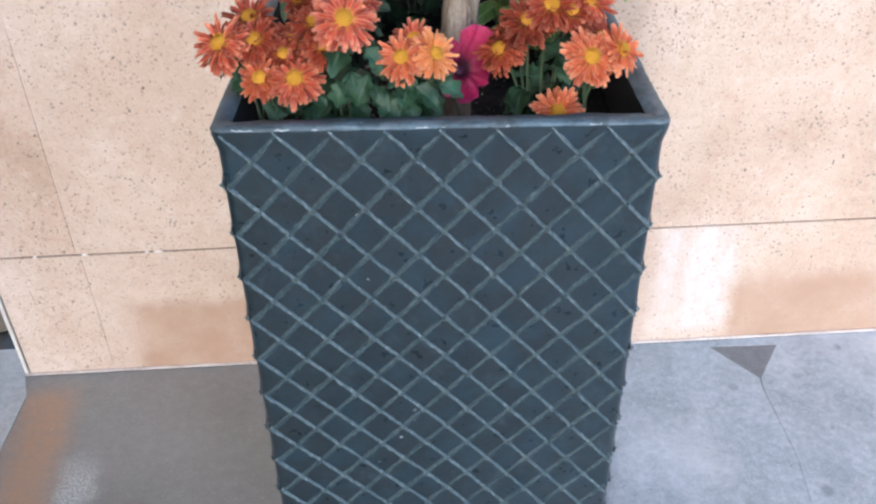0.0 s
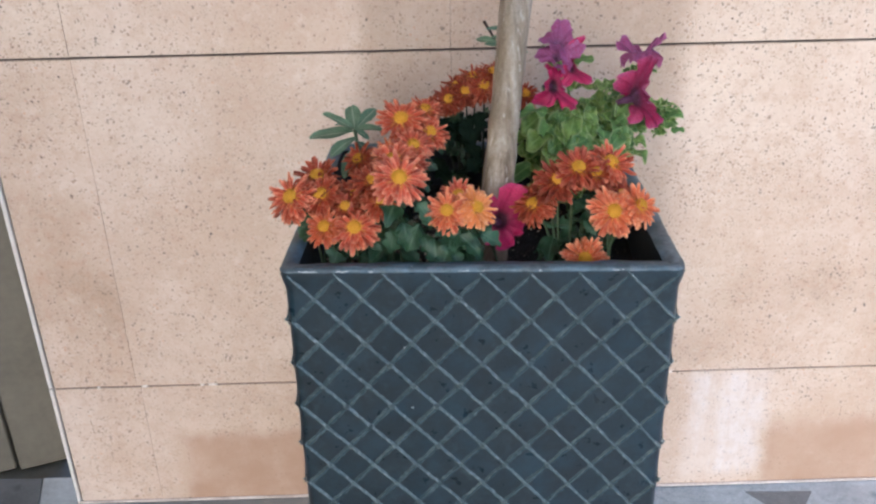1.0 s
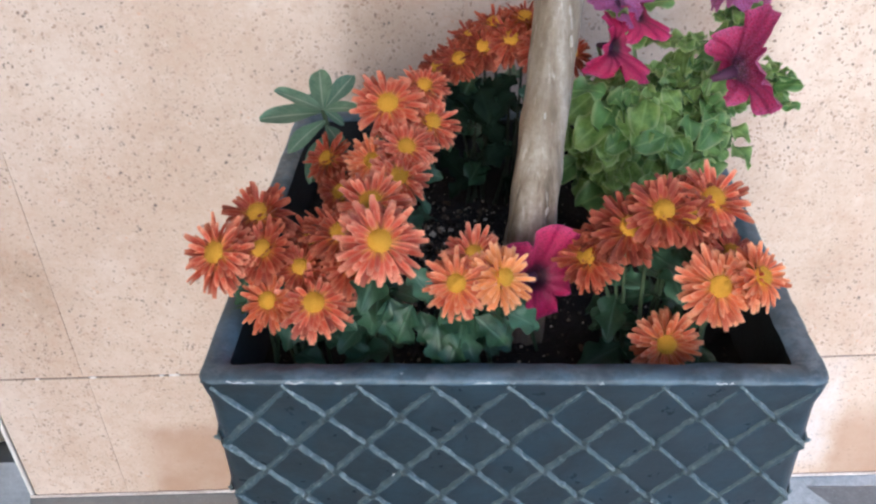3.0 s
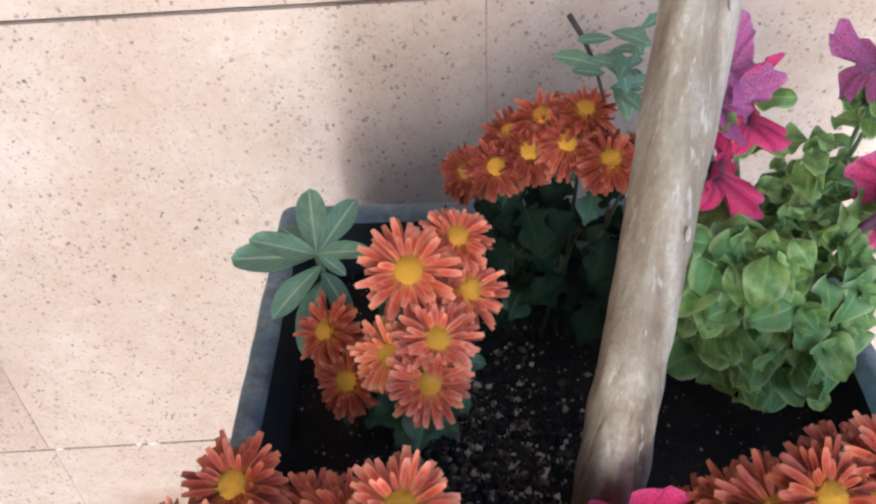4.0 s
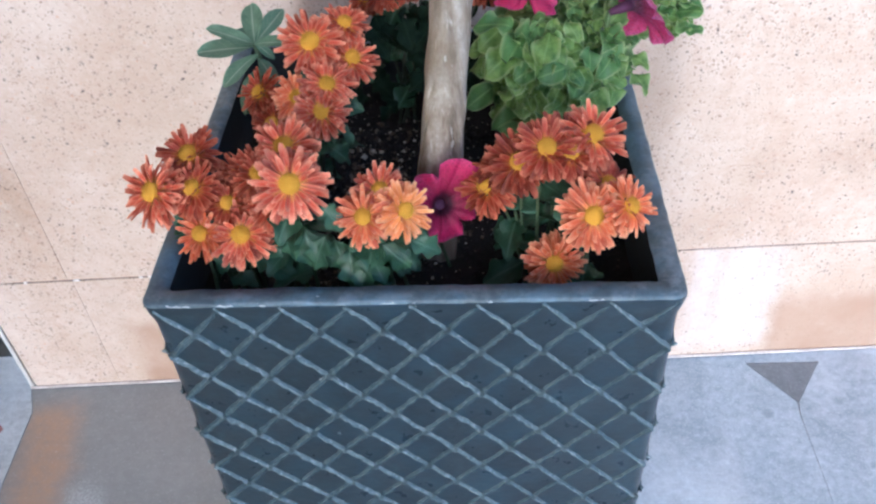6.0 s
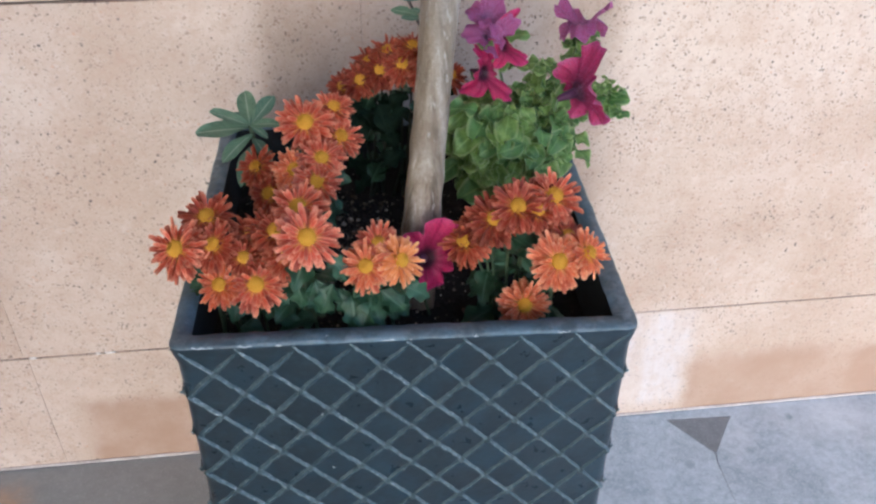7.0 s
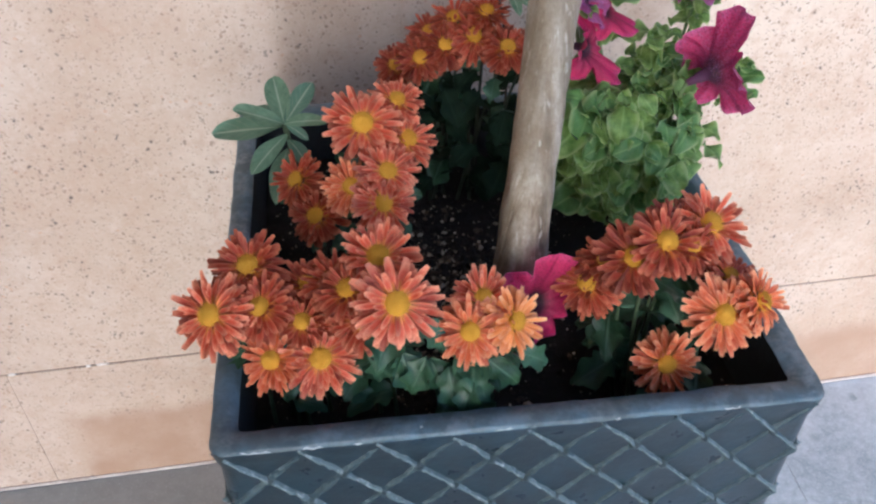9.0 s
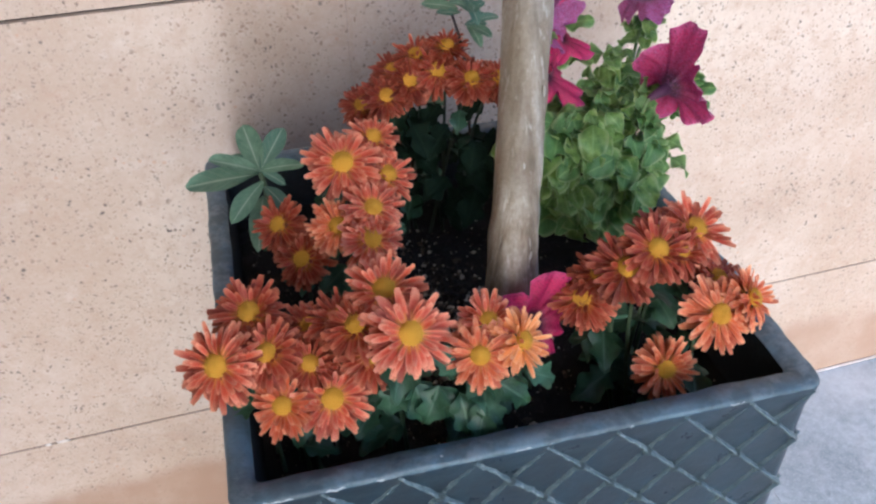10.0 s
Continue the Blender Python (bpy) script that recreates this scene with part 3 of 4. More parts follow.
planter = empty("planter", (0, 0, 0), "tall square slate-blue planter with raised diamond ribs", "planter")


def rounded(x0, x1, y0, y1, r, z, steps=4):
    out = []
    for cx, cy, a0 in ((x1 - r, y1 - r, 0), (x0 + r, y1 - r, 90), (x0 + r, y0 + r, 180), (x1 - r, y0 + r, 270)):
        for k in range(steps + 1):
            w = radians(a0 + 90 * k / steps)
            out.append((cx + r * math.cos(w), cy + r * math.sin(w), z))
    return out


def loft(rings, close_last=True, close_first=False):
    bm = bmesh.new()
    vs = [[bm.verts.new(p) for p in ring] for ring in rings]
    n = len(vs[0])
    for a, b in zip(vs, vs[1:]):
        for k in range(n):
            bm.faces.new((a[k], a[(k + 1) % n], b[(k + 1) % n], b[k]))
    if close_first:
        bm.faces.new(vs[0][::-1])
    if close_last:
        bm.faces.new(vs[-1])
    return bm


WALL_T = 0.0185
LIP, O = 0.0020, 0.0006     # the lip stands out a little at the sides, hardly at the front
body_rings = []
for z in (0.0, 0.004, 0.2, 0.4, 0.6, TOP - 0.024):
    g = 0.004 if z == 0.0 else 0.0015
    body_rings.append(rounded(LEFT + g, RIGHT - g, g, DEEP - g, 0.010, z))
body_rings += [rounded(LEFT - 0.5 * LIP, RIGHT + 0.5 * LIP, 0.0008, DEEP, 0.010, TOP - 0.0150),
               rounded(LEFT - LIP, RIGHT + LIP, 0.0, DEEP, 0.010, TOP - 0.0085),
               rounded(LEFT - LIP, RIGHT + LIP, 0.0, DEEP, 0.010, TOP - 0.0040)]
part("body", loft(body_rings, False, True), PLANTER, planter, smooth=True)
rim_rings = [rounded(LEFT - LIP + 0.0008, RIGHT + LIP - 0.0008, 0.0008, DEEP - 0.0008, 0.010, TOP - 0.0052),
             rounded(LEFT - LIP - 0.0002, RIGHT + LIP + 0.0002, -O, DEEP + O, 0.010, TOP - 0.0036),
             rounded(LEFT - LIP + 0.0004, RIGHT + LIP - 0.0004, 0.0, DEEP, 0.010, TOP - 0.0016),
             rounded(LEFT - LIP + 0.0022, RIGHT + LIP - 0.0022, 0.0018, DEEP - 0.0018, 0.009, TOP),
             rounded(LEFT + WALL_T - 0.008, RIGHT - WALL_T + 0.008, WALL_T - 0.003, DEEP - WALL_T + 0.003, 0.006, TOP - 0.0005),
             rounded(LEFT + WALL_T - 0.0040, RIGHT - WALL_T + 0.0020, WALL_T, DEEP - WALL_T, 0.004, TOP - 0.005)]
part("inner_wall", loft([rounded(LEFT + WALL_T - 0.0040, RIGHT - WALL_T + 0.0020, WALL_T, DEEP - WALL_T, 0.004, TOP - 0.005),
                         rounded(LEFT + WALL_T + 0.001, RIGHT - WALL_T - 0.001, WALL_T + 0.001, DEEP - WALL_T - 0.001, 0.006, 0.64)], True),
     INNER, planter, "inner wall coloured dark for the shade inside", smooth=True)
rim_bm = loft(rim_rings, False)
bmesh.ops.subdivide_edges(rim_bm, edges=[e for e in rim_bm.edges if e.calc_length() > 0.1], cuts=40, use_grid_fill=True)
for v in rim_bm.verts:
    p = v.co.copy()
    worn = 0.0010 * noise.noise(p * 60) + 0.0007 * noise.noise(p * 170)
    if p.z > TOP - 0.003:
        v.co.z += 0.0016 * noise.noise(p * 30) + worn
    if p.z > TOP - 0.006:
        v.co.x += 0.8 * worn
        v.co.y += 0.0009 * noise.noise(p * 80 + Vector((5, 0, 0)))
part("rim", rim_bm, RIM, planter, "worn chalky rim", smooth=True)

# chalky wear and a painted highlight line along the front edge
for k, (xa, xb) in enumerate([(-0.186, -0.158), (-0.152, -0.121), (-0.112, -0.100), (0.128, 0.147), (0.058, 0.066), (-0.02, 0.006)]):
    steps = 9
    pts = [(xa + (xb - xa) * i / (steps - 1), 0.0002 + 0.0004 * math.sin(7 * i + k), TOP - 0.0028 + 0.0006 * math.sin(3 * i + 2 * k)) for i in range(steps)]
    part("worn_edge", tube(pts, [0.0003 + 0.0007 * math.sin(math.pi * (i + 0.3) / steps) * (0.6 + 0.4 * math.sin(5 * i + k)) for i in range(steps)], 6, 0.5, k), CHALK, planter, "pale rim edge, chalk wear and painted highlight", smooth=True)

RIB_TOP, NODE = TOP - 0.005, 0.737
DOWN, UP = (-1, 1.07, -0.1687, 0.04794), (1, 1.09, -0.0147, 0.0476)   # sign, slope, start, pitch


def sag(x, z):
    """The lattice slackens towards the lower corner."""
    return z - 0.38 * max(0.0, x) * max(0.0, 0.62 - z)


def rib(points, width, height, out, seed):
    """A half-round rib through points on a face whose outward side is out; slightly uneven like cast rope."""
    bm = bmesh.new()
    out = Vector(out)
    prev = None
    rn = random.Random(seed)
    for i, c in enumerate(points):
        along = (points[min(i + 1, len(points) - 1)] - points[max(i - 1, 0)]).normalized()
        side = along.cross(out)
        c = c + side * rn.uniform(-0.0004, 0.0004)
        h, w = height * rn.uniform(0.68, 1.25), width * rn.uniform(0.70, 1.25)
        ring = [bm.verts.new(c + side * w * s + out * (h * t)) for s, t in ((-0.72, -0.25), (-0.36, 0.62), (0, 1.0), (0.36, 0.62), (0.72, -0.25))]
        if prev:
            for k in range(4):
                bm.faces.new((prev[k], prev[k + 1], ring[k + 1], ring[k]))
        else:
            bm.faces.new(ring)
        prev = ring
    bm.faces.new(prev[::-1])
    bmesh.ops.recalc_face_normals(bm, faces=bm.faces[:])
    return bm


def diagonals(low, high, z0, z1, family):
    """Ends of the slanting lines that cross the diamond nodes, cut to the face."""
    sign, slope, start, pitch = family
    out = []
    for k in range(-20, 30):
        x_at = lambda z: start + sign * (z - NODE) / slope + k * pitch
        ends = []
        for z in (z0, z1):
            x = min(max(x_at(z), low), high)
            ends.append((x, NODE + sign * slope * (x - start - k * pitch)))
        (xa, za), (xb, zb) = ends
        if z0 - 1e-6 <= za <= z1 + 1e-6 and z0 - 1e-6 <= zb <= z1 + 1e-6 and abs(xa - xb) > 0.008:
            out.append(((xa, za), (xb, zb)))
    return out


seed = 0
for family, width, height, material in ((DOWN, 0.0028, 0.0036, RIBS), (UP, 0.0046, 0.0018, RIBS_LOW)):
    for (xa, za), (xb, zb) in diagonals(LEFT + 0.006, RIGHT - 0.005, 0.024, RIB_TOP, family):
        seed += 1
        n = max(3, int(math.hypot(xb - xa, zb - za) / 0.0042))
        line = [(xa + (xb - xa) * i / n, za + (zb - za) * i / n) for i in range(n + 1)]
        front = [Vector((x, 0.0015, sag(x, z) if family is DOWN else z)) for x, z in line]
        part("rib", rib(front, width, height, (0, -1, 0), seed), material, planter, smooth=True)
        for x0, out in ((LEFT + 0.0015, -1), (RIGHT - 0.0015, 1)):
            # the same lattice on the two sides
            flank = [Vector((x0, min(x - LEFT, DEEP - 0.003), z)) for x, z in line]
            part("rib", rib(flank, width, height, (out, 0, 0), seed + 100), material, planter, smooth=True)

# small swellings where the ribs cross
def knot_mesh(seed):
    rn = random.Random(seed)
    bm = bmesh.new()
    rings = []
    for r, h in ((1.7, 0.0), (1.15, 0.55), (0.5, 0.95)):
        rings.append([bm.verts.new((math.cos(w) * r * rn.uniform(0.75, 1.2), -h * rn.uniform(0.85, 1.1), math.sin(w) * r * rn.uniform(0.75, 1.2))) for w in [i * math.pi / 4 for i in range(8)]])
    for a, b in zip(rings, rings[1:]):
        for k in range(8):
            bm.faces.new((a[k], a[(k + 1) % 8], b[(k + 1) % 8], b[k]))
    bm.faces.new(rings[-1])
    bmesh.ops.recalc_face_normals(bm, faces=bm.faces[:])
    return mesh_from(bm, "rib_knot", RIBS)


KNOTS = [knot_mesh(k) for k in range(5)]
for (xa, za), (xb, zb) in diagonals(LEFT + 0.006, RIGHT - 0.005, 0.024, RIB_TOP, DOWN):
    for (xc, zc), (xd, zd) in diagonals(LEFT + 0.006, RIGHT - 0.005, 0.024, RIB_TOP, UP):
        sd, su = DOWN[1], UP[1]
        x, z = 0.0, 0.0
        for _ in range(8):
            # where the slackened falling rib meets the rising one
            drop = sag(x, z) - z
            x = (za - zc + drop + sd * xa + su * xc) / (sd + su)
            z = za - sd * (x - xa)
        zu = zc + su * (x - xc)
        if LEFT + 0.010 < x < RIGHT - 0.006 and 0.03 < zu < RIB_TOP - 0.004:
            r = rnd.uniform(0.0016, 0.0026)
            link("rib_knot", KNOTS[rnd.randint(0, 4)], planter, Matrix.Translation((x, 0.0005, zu)) @ Matrix.Rotation(rnd.random() * 6, 4, "Y") @ Matrix.Diagonal((r, 0.0034, r, 1)))

soil_bm = bmesh.new()
GRID = 60
gx0, gx1, gy0, gy1 = LEFT + WALL_T, RIGHT - WALL_T, WALL_T, DEEP - WALL_T
SOIL_Z = 0.708


def soil_z(x, y):
    p = Vector((x, y, 0))
    dip = 0.030 * math.exp(-((x - 0.11) / 0.09) ** 2 - ((y - 0.05) / 0.10) ** 2)
    return SOIL_Z - dip + 0.010 * noise.noise(p * 14) + 0.005 * noise.noise(p * 45) + 0.002 * noise.noise(p * 130)


grid = [[soil_bm.verts.new((gx0 + (gx1 - gx0) * i / GRID, gy0 + (gy1 - gy0) * j / GRID, 0)) for j in range(GRID + 1)] for i in range(GRID + 1)]
for row in grid:
    for v in row:
        v.co.z = soil_z(v.co.x, v.co.y)
for i in range(GRID):
    for j in range(GRID):
        soil_bm.faces.new((grid[i][j], grid[i + 1][j], grid[i + 1][j + 1], grid[i][j + 1]))
skirt_loop = [grid[i][0] for i in range(GRID + 1)] + [grid[GRID][j] for j in range(1, GRID + 1)] + [grid[i][GRID] for i in range(GRID - 1, -1, -1)] + [grid[0][j] for j in range(GRID - 1, 0, -1)]
low_loop = [soil_bm.verts.new((v.co.x, v.co.y, 0.655)) for v in skirt_loop]
for k in range(len(skirt_loop)):
    k2 = (k + 1) % len(skirt_loop)
    soil_bm.faces.new((skirt_loop[k2], skirt_loop[k], low_loop[k], low_loop[k2]))
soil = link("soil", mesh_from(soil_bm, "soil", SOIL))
tagged(soil, "dark crumbly potting soil in the planter", "soil", kind="stuff")
verts, faces = [], []
for _ in range(9000):
    x, y = rnd.uniform(gx0 + 0.004, gx1 - 0.004), rnd.uniform(gy0 + 0.004, gy1 - 0.004)
    r = 0.0005 + 0.0012 * rnd.random() ** 3
    if rnd.random() < 0.5:
        # coarser crumbs round the trunk
        x, y = min(max(rnd.gauss(-0.035, 0.035), gx0 + 0.004), gx1 - 0.004), min(max(rnd.gauss(0.175, 0.050), gy0 + 0.004), gy1 - 0.004)
        r = 0.0007 + 0.0032 * rnd.random() ** 2.4
    c = Vector((x, y, soil_z(x, y) + r * 0.3))
    k = len(verts)
    turn = Euler((rnd.random() * 6, rnd.random() * 6, rnd.random() * 6)).to_matrix()
    for d in ((1, 0, 0), (-1, 0, 0), (0, 1, 0), (0, -1, 0), (0, 0, 1), (0, 0, -1)):
        verts.append(c + turn @ (Vector(d) * r * rnd.uniform(0.6, 1.3)))
    for a, b, d in ((0, 2, 4), (2, 1, 4), (1, 3, 4), (3, 0, 4), (2, 0, 5), (1, 2, 5), (3, 1, 5), (0, 3, 5)):
        faces.append((k + a, k + b, k + d))
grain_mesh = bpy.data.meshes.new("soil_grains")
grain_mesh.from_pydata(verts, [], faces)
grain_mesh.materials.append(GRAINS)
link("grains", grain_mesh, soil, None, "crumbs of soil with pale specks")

# ---- the young tree ----
tree = empty("tree", (0.018, 0.126, SOIL_Z - 0.03), "young tree with a bare pale grey-brown trunk leaning to the wall", "tree")


def trunk_axis(z):
    h = z - 0.70
    if z > 1.25:
        h = 0.55 + 0.20 * (1 - math.exp(-(z - 1.25) / 0.2))
    return Vector((0.0150 + 0.0960 * h, 0.1180 + 0.2640 * h, z))


trunk_bm = bmesh.new()
rings, sides = [], 28
zs = [0.66 + 0.0075 * k for k in range(150)]
for z in zs:
    c = trunk_axis(z) - Vector((0.018, 0.126, SOIL_Z - 0.03))
    r = 0.0178 - 0.0018 * min(1, max(0, (z - 0.78) / 0.22)) + 0.003 * max(0, (0.73 - z) / 0.06)
    ring = []
    for k in range(sides):
        w = 2 * math.pi * k / sides
        d = Vector((math.cos(w), math.sin(w), 0))
        p = Vector((math.cos(w) * 1.6, math.sin(w) * 1.6, z * 9))
        rr = r * (1 + 0.13 * noise.noise(p) + 0.10 * noise.noise(Vector((d.x * 4, d.y * 4, z * 32))) + 0.07 * noise.noise(Vector((d.x * 11, d.y * 11, z * 40))))
        ring.append(trunk_bm.verts.new(c + d * rr))
    rings.append(ring)
for a, b in zip(rings, rings[1:]):
    for k in range(sides):
        trunk_bm.faces.new((a[k], a[(k + 1) % sides], b[(k + 1) % sides], b[k]))
trunk_bm.faces.new(rings[0][::-1]), trunk_bm.faces.new(rings[-1])
part("trunk", trunk_bm, BARK, tree, smooth=True)

# pale flecks that paint bright upright highlights on the bark
for k, (z, a, s) in enumerate([(0.806, -62, 0.6), (0.861, -38, 0.45), (0.874, -96, 0.4), (0.921, -52, 0.7), (1.02, -60, 0.6)]):
    w = radians(a)
    d = Vector((math.cos(w), math.sin(w), 0))
    c = trunk_axis(z) + d * 0.0168 - Vector((0.018, 0.126, SOIL_Z - 0.03))
    bm = bmesh.new()
    bmesh.ops.create_icosphere(bm, subdivisions=2, radius=1)
    for v in bm.verts:
        v.co = Vector((v.co.x * 0.0024 * s, v.co.y * 0.0070 * s, v.co.z * 0.0011)) * (1 + 0.25 * noise.noise(v.co * 2 + Vector((k, 0, 0))))
    part("bark_glint", bm, GLINT, tree, "pale fleck painted as a glint on the bark", facing(c, d, 0.12 * (k - 2)), smooth=True)


# ---- flower heads and leaves, a few shapes of each ----
def strip(bm, uv, rows, u_at=(0.0, 0.5, 1.0)):
    """Joins rows of three points into a petal or leaf, with v along it."""
    vs = [[bm.verts.new(p) for p in r] for r in rows]
    last = len(vs) - 1
    for i in range(last):
        for k in range(len(vs[0]) - 1):
            f = bm.faces.new((vs[i][k], vs[i][k + 1], vs[i + 1][k + 1], vs[i + 1][k]))
            for loop, (uu, vv) in zip(f.loops, ((u_at[k], i / last), (u_at[k + 1], i / last), (u_at[k + 1], (i + 1) / last), (u_at[k], (i + 1) / last))):
                loop[uv].uv = (uu, vv)


def mum_head(seed, cup=1.0):
    """Chrysanthemum petals round the z axis, about 1 in radius."""
    rn = random.Random(seed)
    bm = bmesh.new()
    uv = bm.loops.layers.uv.new("UVMap")
    for count, length, lift, start, z0, width in ((29, 0.75, -16, 0.21, -0.08, 0.182), (26, 0.76, -2, 0.20, -0.03, 0.172), (22, 0.70, 14, 0.19, 0.02, 0.155), (14, 0.48, 33, 0.18, 0.07, 0.125)):
        off = rn.random()
        for k in range(count):
            w = 2 * math.pi * (k + off + rn.uniform(-0.3, 0.3)) / count
            ln = length * rn.uniform(0.80, 1.12)
            up = radians(lift * cup + rn.uniform(-16, 14))
            bend = rn.uniform(-0.85, 0.50)
            roll = rn.uniform(-0.5, 0.5)
            wd = width * rn.uniform(0.75, 1.1)
            d, s = Vector((math.cos(w), math.sin(w), 0)), Vector((-math.sin(w), math.cos(w), 0))
            swerve = rn.uniform(-0.08, 0.08)
            rows_ = []
            p = d * start + Vector((0, 0, z0))
            for i in range(6):
                v = i / 5
                a = up + bend * v
                if i:
                    p = p + (d * math.cos(a) + Vector((0, 0, math.sin(a)))) * (ln / 5) + s * swerve * 0.2
                half = wd * (0.20, 0.33, 0.43, 0.48, 0.47, 0.31)[i]
                n_ = Vector((0, 0, 1)) * math.cos(a) - d * math.sin(a)
                e = s * math.cos(roll * v) + n_ * math.sin(roll * v)
                rows_.append((p - e * half + n_ * half * 0.4, p, p + e * half + n_ * half * 0.4))
            strip(bm, uv, rows_)
    return mesh_from(bm, "petals", PETAL)


def disc_mesh(seed):
    """The yellow eye: a dome set with many small florets."""
    rn = random.Random(seed)
    bm = bmesh.new()
    bmesh.ops.create_uvsphere(bm, u_segments=14, v_segments=7, radius=0.225)
    for v in bm.verts:
        v.co.z = v.co.z * 0.55 + 0.07
    for k in range(70):
        r = 0.22 * math.sqrt((k + 0.5) / 70)
        w = k * 2.39996
        c = Vector((r * math.cos(w), r * math.sin(w), 0.07 + 0.123 * math.sqrt(max(0, 1 - (r / 0.228) ** 2))))
        n_ = Vector((c.x * 0.8, c.y * 0.8, 0.18)).normalized()
        a = n_.orthogonal().normalized()
        b = n_.cross(a)
        h, q = rn.uniform(0.03, 0.06), 0.022
        base = [bm.verts.new(c + (a * x + b * y) * q) for x, y in ((1, 0), (0, 1), (-1, 0), (0, -1))]
        top = bm.verts.new(c + n_ * h)
        for i in range(4):
            bm.faces.new((base[i], base[(i + 1) % 4], top))
    return mesh_from(bm, "eye", DISC)


def leaf_mesh(name, material, length, half, lobes, depth, fold, droop, wave, seed, steps=14, across=7, tipped=0.75, blunt=0.8):
    """A leaf along y from its stalk: half-width, notched lobes, folded along the midrib and drooping."""
    rn = random.Random(seed)
    bm = bmesh.new()
    uv = bm.loops.layers.uv.new("UVMap")
    rows_ = []
    ph = rn.random() * 6
    for i in range(steps + 1):
        v = i / steps
        w = math.sin(math.pi * min(1, v ** tipped)) ** blunt
        cut = 1 - depth * (0.5 + 0.5 * math.cos(2 * math.pi * lobes * v)) if lobes else 1.0
        w = half * max(0.03, w * cut)
        y = length * v
        z = -droop * length * v * v
        row = []
        for k in range(across):
            s = 2 * k / (across - 1) - 1
            reach = 0.25 * w * abs(s) if lobes else 0
            row.append((s * w, y + reach * rn.uniform(0.8, 1.2), z + fold * abs(s) * w + wave * half * math.sin(9 * v + ph + 2.2 * s) * abs(s)))
        rows_.append(row)
    strip(bm, uv, rows_, [k / (across - 1) for k in range(across)])
    return mesh_from(bm, name, material)


MUMS = [mum_head(11 + k, (0.8, 1.0, 1.25, 0.6, 1.5)[k]) for k in range(5)]
MUMS_BRIGHT = []
for me in MUMS[:3]:
    c = me.copy()
    c.materials.clear()
    c.materials.append(PETAL_BRIGHT)
    MUMS_BRIGHT.append(c)
APRICOT = []
for me in MUMS[:3]:
    c = me.copy()
    c.materials.clear()
    c.materials.append(PETAL_APRICOT)
    APRICOT.append(c)
RUST = []
for me in MUMS[:3]:
    c = me.copy()
    c.materials.clear()
    c.materials.append(PETAL_RUST)
    RUST.append(c)
EYES = [disc_mesh(5), disc_mesh(6)]
MUM_LEAVES = [leaf_mesh("leaf", MUM_LEAF, 0.034, 0.0140, 2.4, 0.42, 0.26, 0.40, 0.24, k, 16, 7, 0.80, 0.62) for k in range(4)]
SHADE_LEAVES = []
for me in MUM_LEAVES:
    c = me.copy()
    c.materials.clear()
    c.materials.append(SHADE_LEAF)
    SHADE_LEAVES.append(c)
PET_LEAVES = [leaf_mesh("leaf", PETUNIA_LEAF, (0.033, 0.038, 0.027, 0.031)[k], (0.0142, 0.0158, 0.0120, 0.0150)[k], 0, 0, (0.20, 0.05, 0.30, 0.12)[k], (0.40, 0.25, 0.55, 0.30)[k], (0.42, 0.34, 0.48, 0.40)[k], 20 + k, 10, 7, 0.92, 0.62) for k in range(4)]
SAGE_LEAVES = [leaf_mesh("leaf", SAGE_LEAF, 0.056, 0.0112, 0, 0, 0.24, d, 0.10, 30 + k, 14, 7, 1.30, 0.58) for k, d in enumerate((0.05, 0.25, 0.5))]


def mum_plant(root, label, heads, leaves, seed, stalk=STEM, reach=(0.05, 0.04)):
    """A clump: heads are (x, y, z, diameter, normal, shape, bright)."""
    rn = random.Random(seed)
    base = Vector((*root, soil_z(*root) - 0.004))
    plant = empty("chrysanthemum", base, label, "flower", "chrysanthemum clumps in the planter")
    stems = []
    for x, y, z, size, normal, shape, bright in heads:
        place = Vector((x, y, z)) - base
        normal = Vector(normal).normalized()
        place = place - normal * size * 0.09
        me = (MUMS[shape % 5], MUMS_BRIGHT[shape % 3], APRICOT[shape % 3], RUST[shape % 3])[bright]
        head = link("flower_head", me, plant, facing(place, normal, rn.random() * 6.28, size * 0.51))
        link("eye", EYES[shape % 2], head, Matrix.Scale(1.15, 4))
        foot = Vector((rn.uniform(-1, 1) * reach[0] * 0.5, rn.uniform(-1, 1) * reach[1] * 0.5, 0))
        foot.x += 0.35 * (place.x - foot.x)
        foot.y += 0.35 * (place.y - foot.y)
        pts = []
        a, b = foot, place - normal * 0.002
        ctrl = b - normal * 0.35 * (b - a).length
        for i in range(8):
            t = i / 7
            pts.append(a.lerp(ctrl, t).lerp(ctrl.lerp(b, t), t))
        part("stem", tube(pts, [0.0017 - 0.0006 * i / 7 for i in range(8)], 6), stalk, plant, smooth=True)
        part("calyx", tube([b - normal * 0.006, b - normal * 0.001, b + normal * 0.002], [0.002, size * 0.10, size * 0.15], 10), STEM, plant, smooth=True)
        stems.append(pts)
    for k in range(leaves):
        pts = stems[k % len(stems)]
        i = rn.randint(1, 5)
        p = pts[i].lerp(pts[i + 1], rn.random())
        w = rn.random() * 2 * math.pi
        along = Vector((math.cos(w), math.sin(w), rn.uniform(-0.5, 0.35)))
        up = Vector((rn.uniform(-0.4, 0.4), rn.uniform(-0.7, 0.1), 1))
        link("leaf", MUM_LEAVES[rn.randint(0, 3)], plant, lying(p, along, up, rn.uniform(0.6, 1.05)))
    return plant


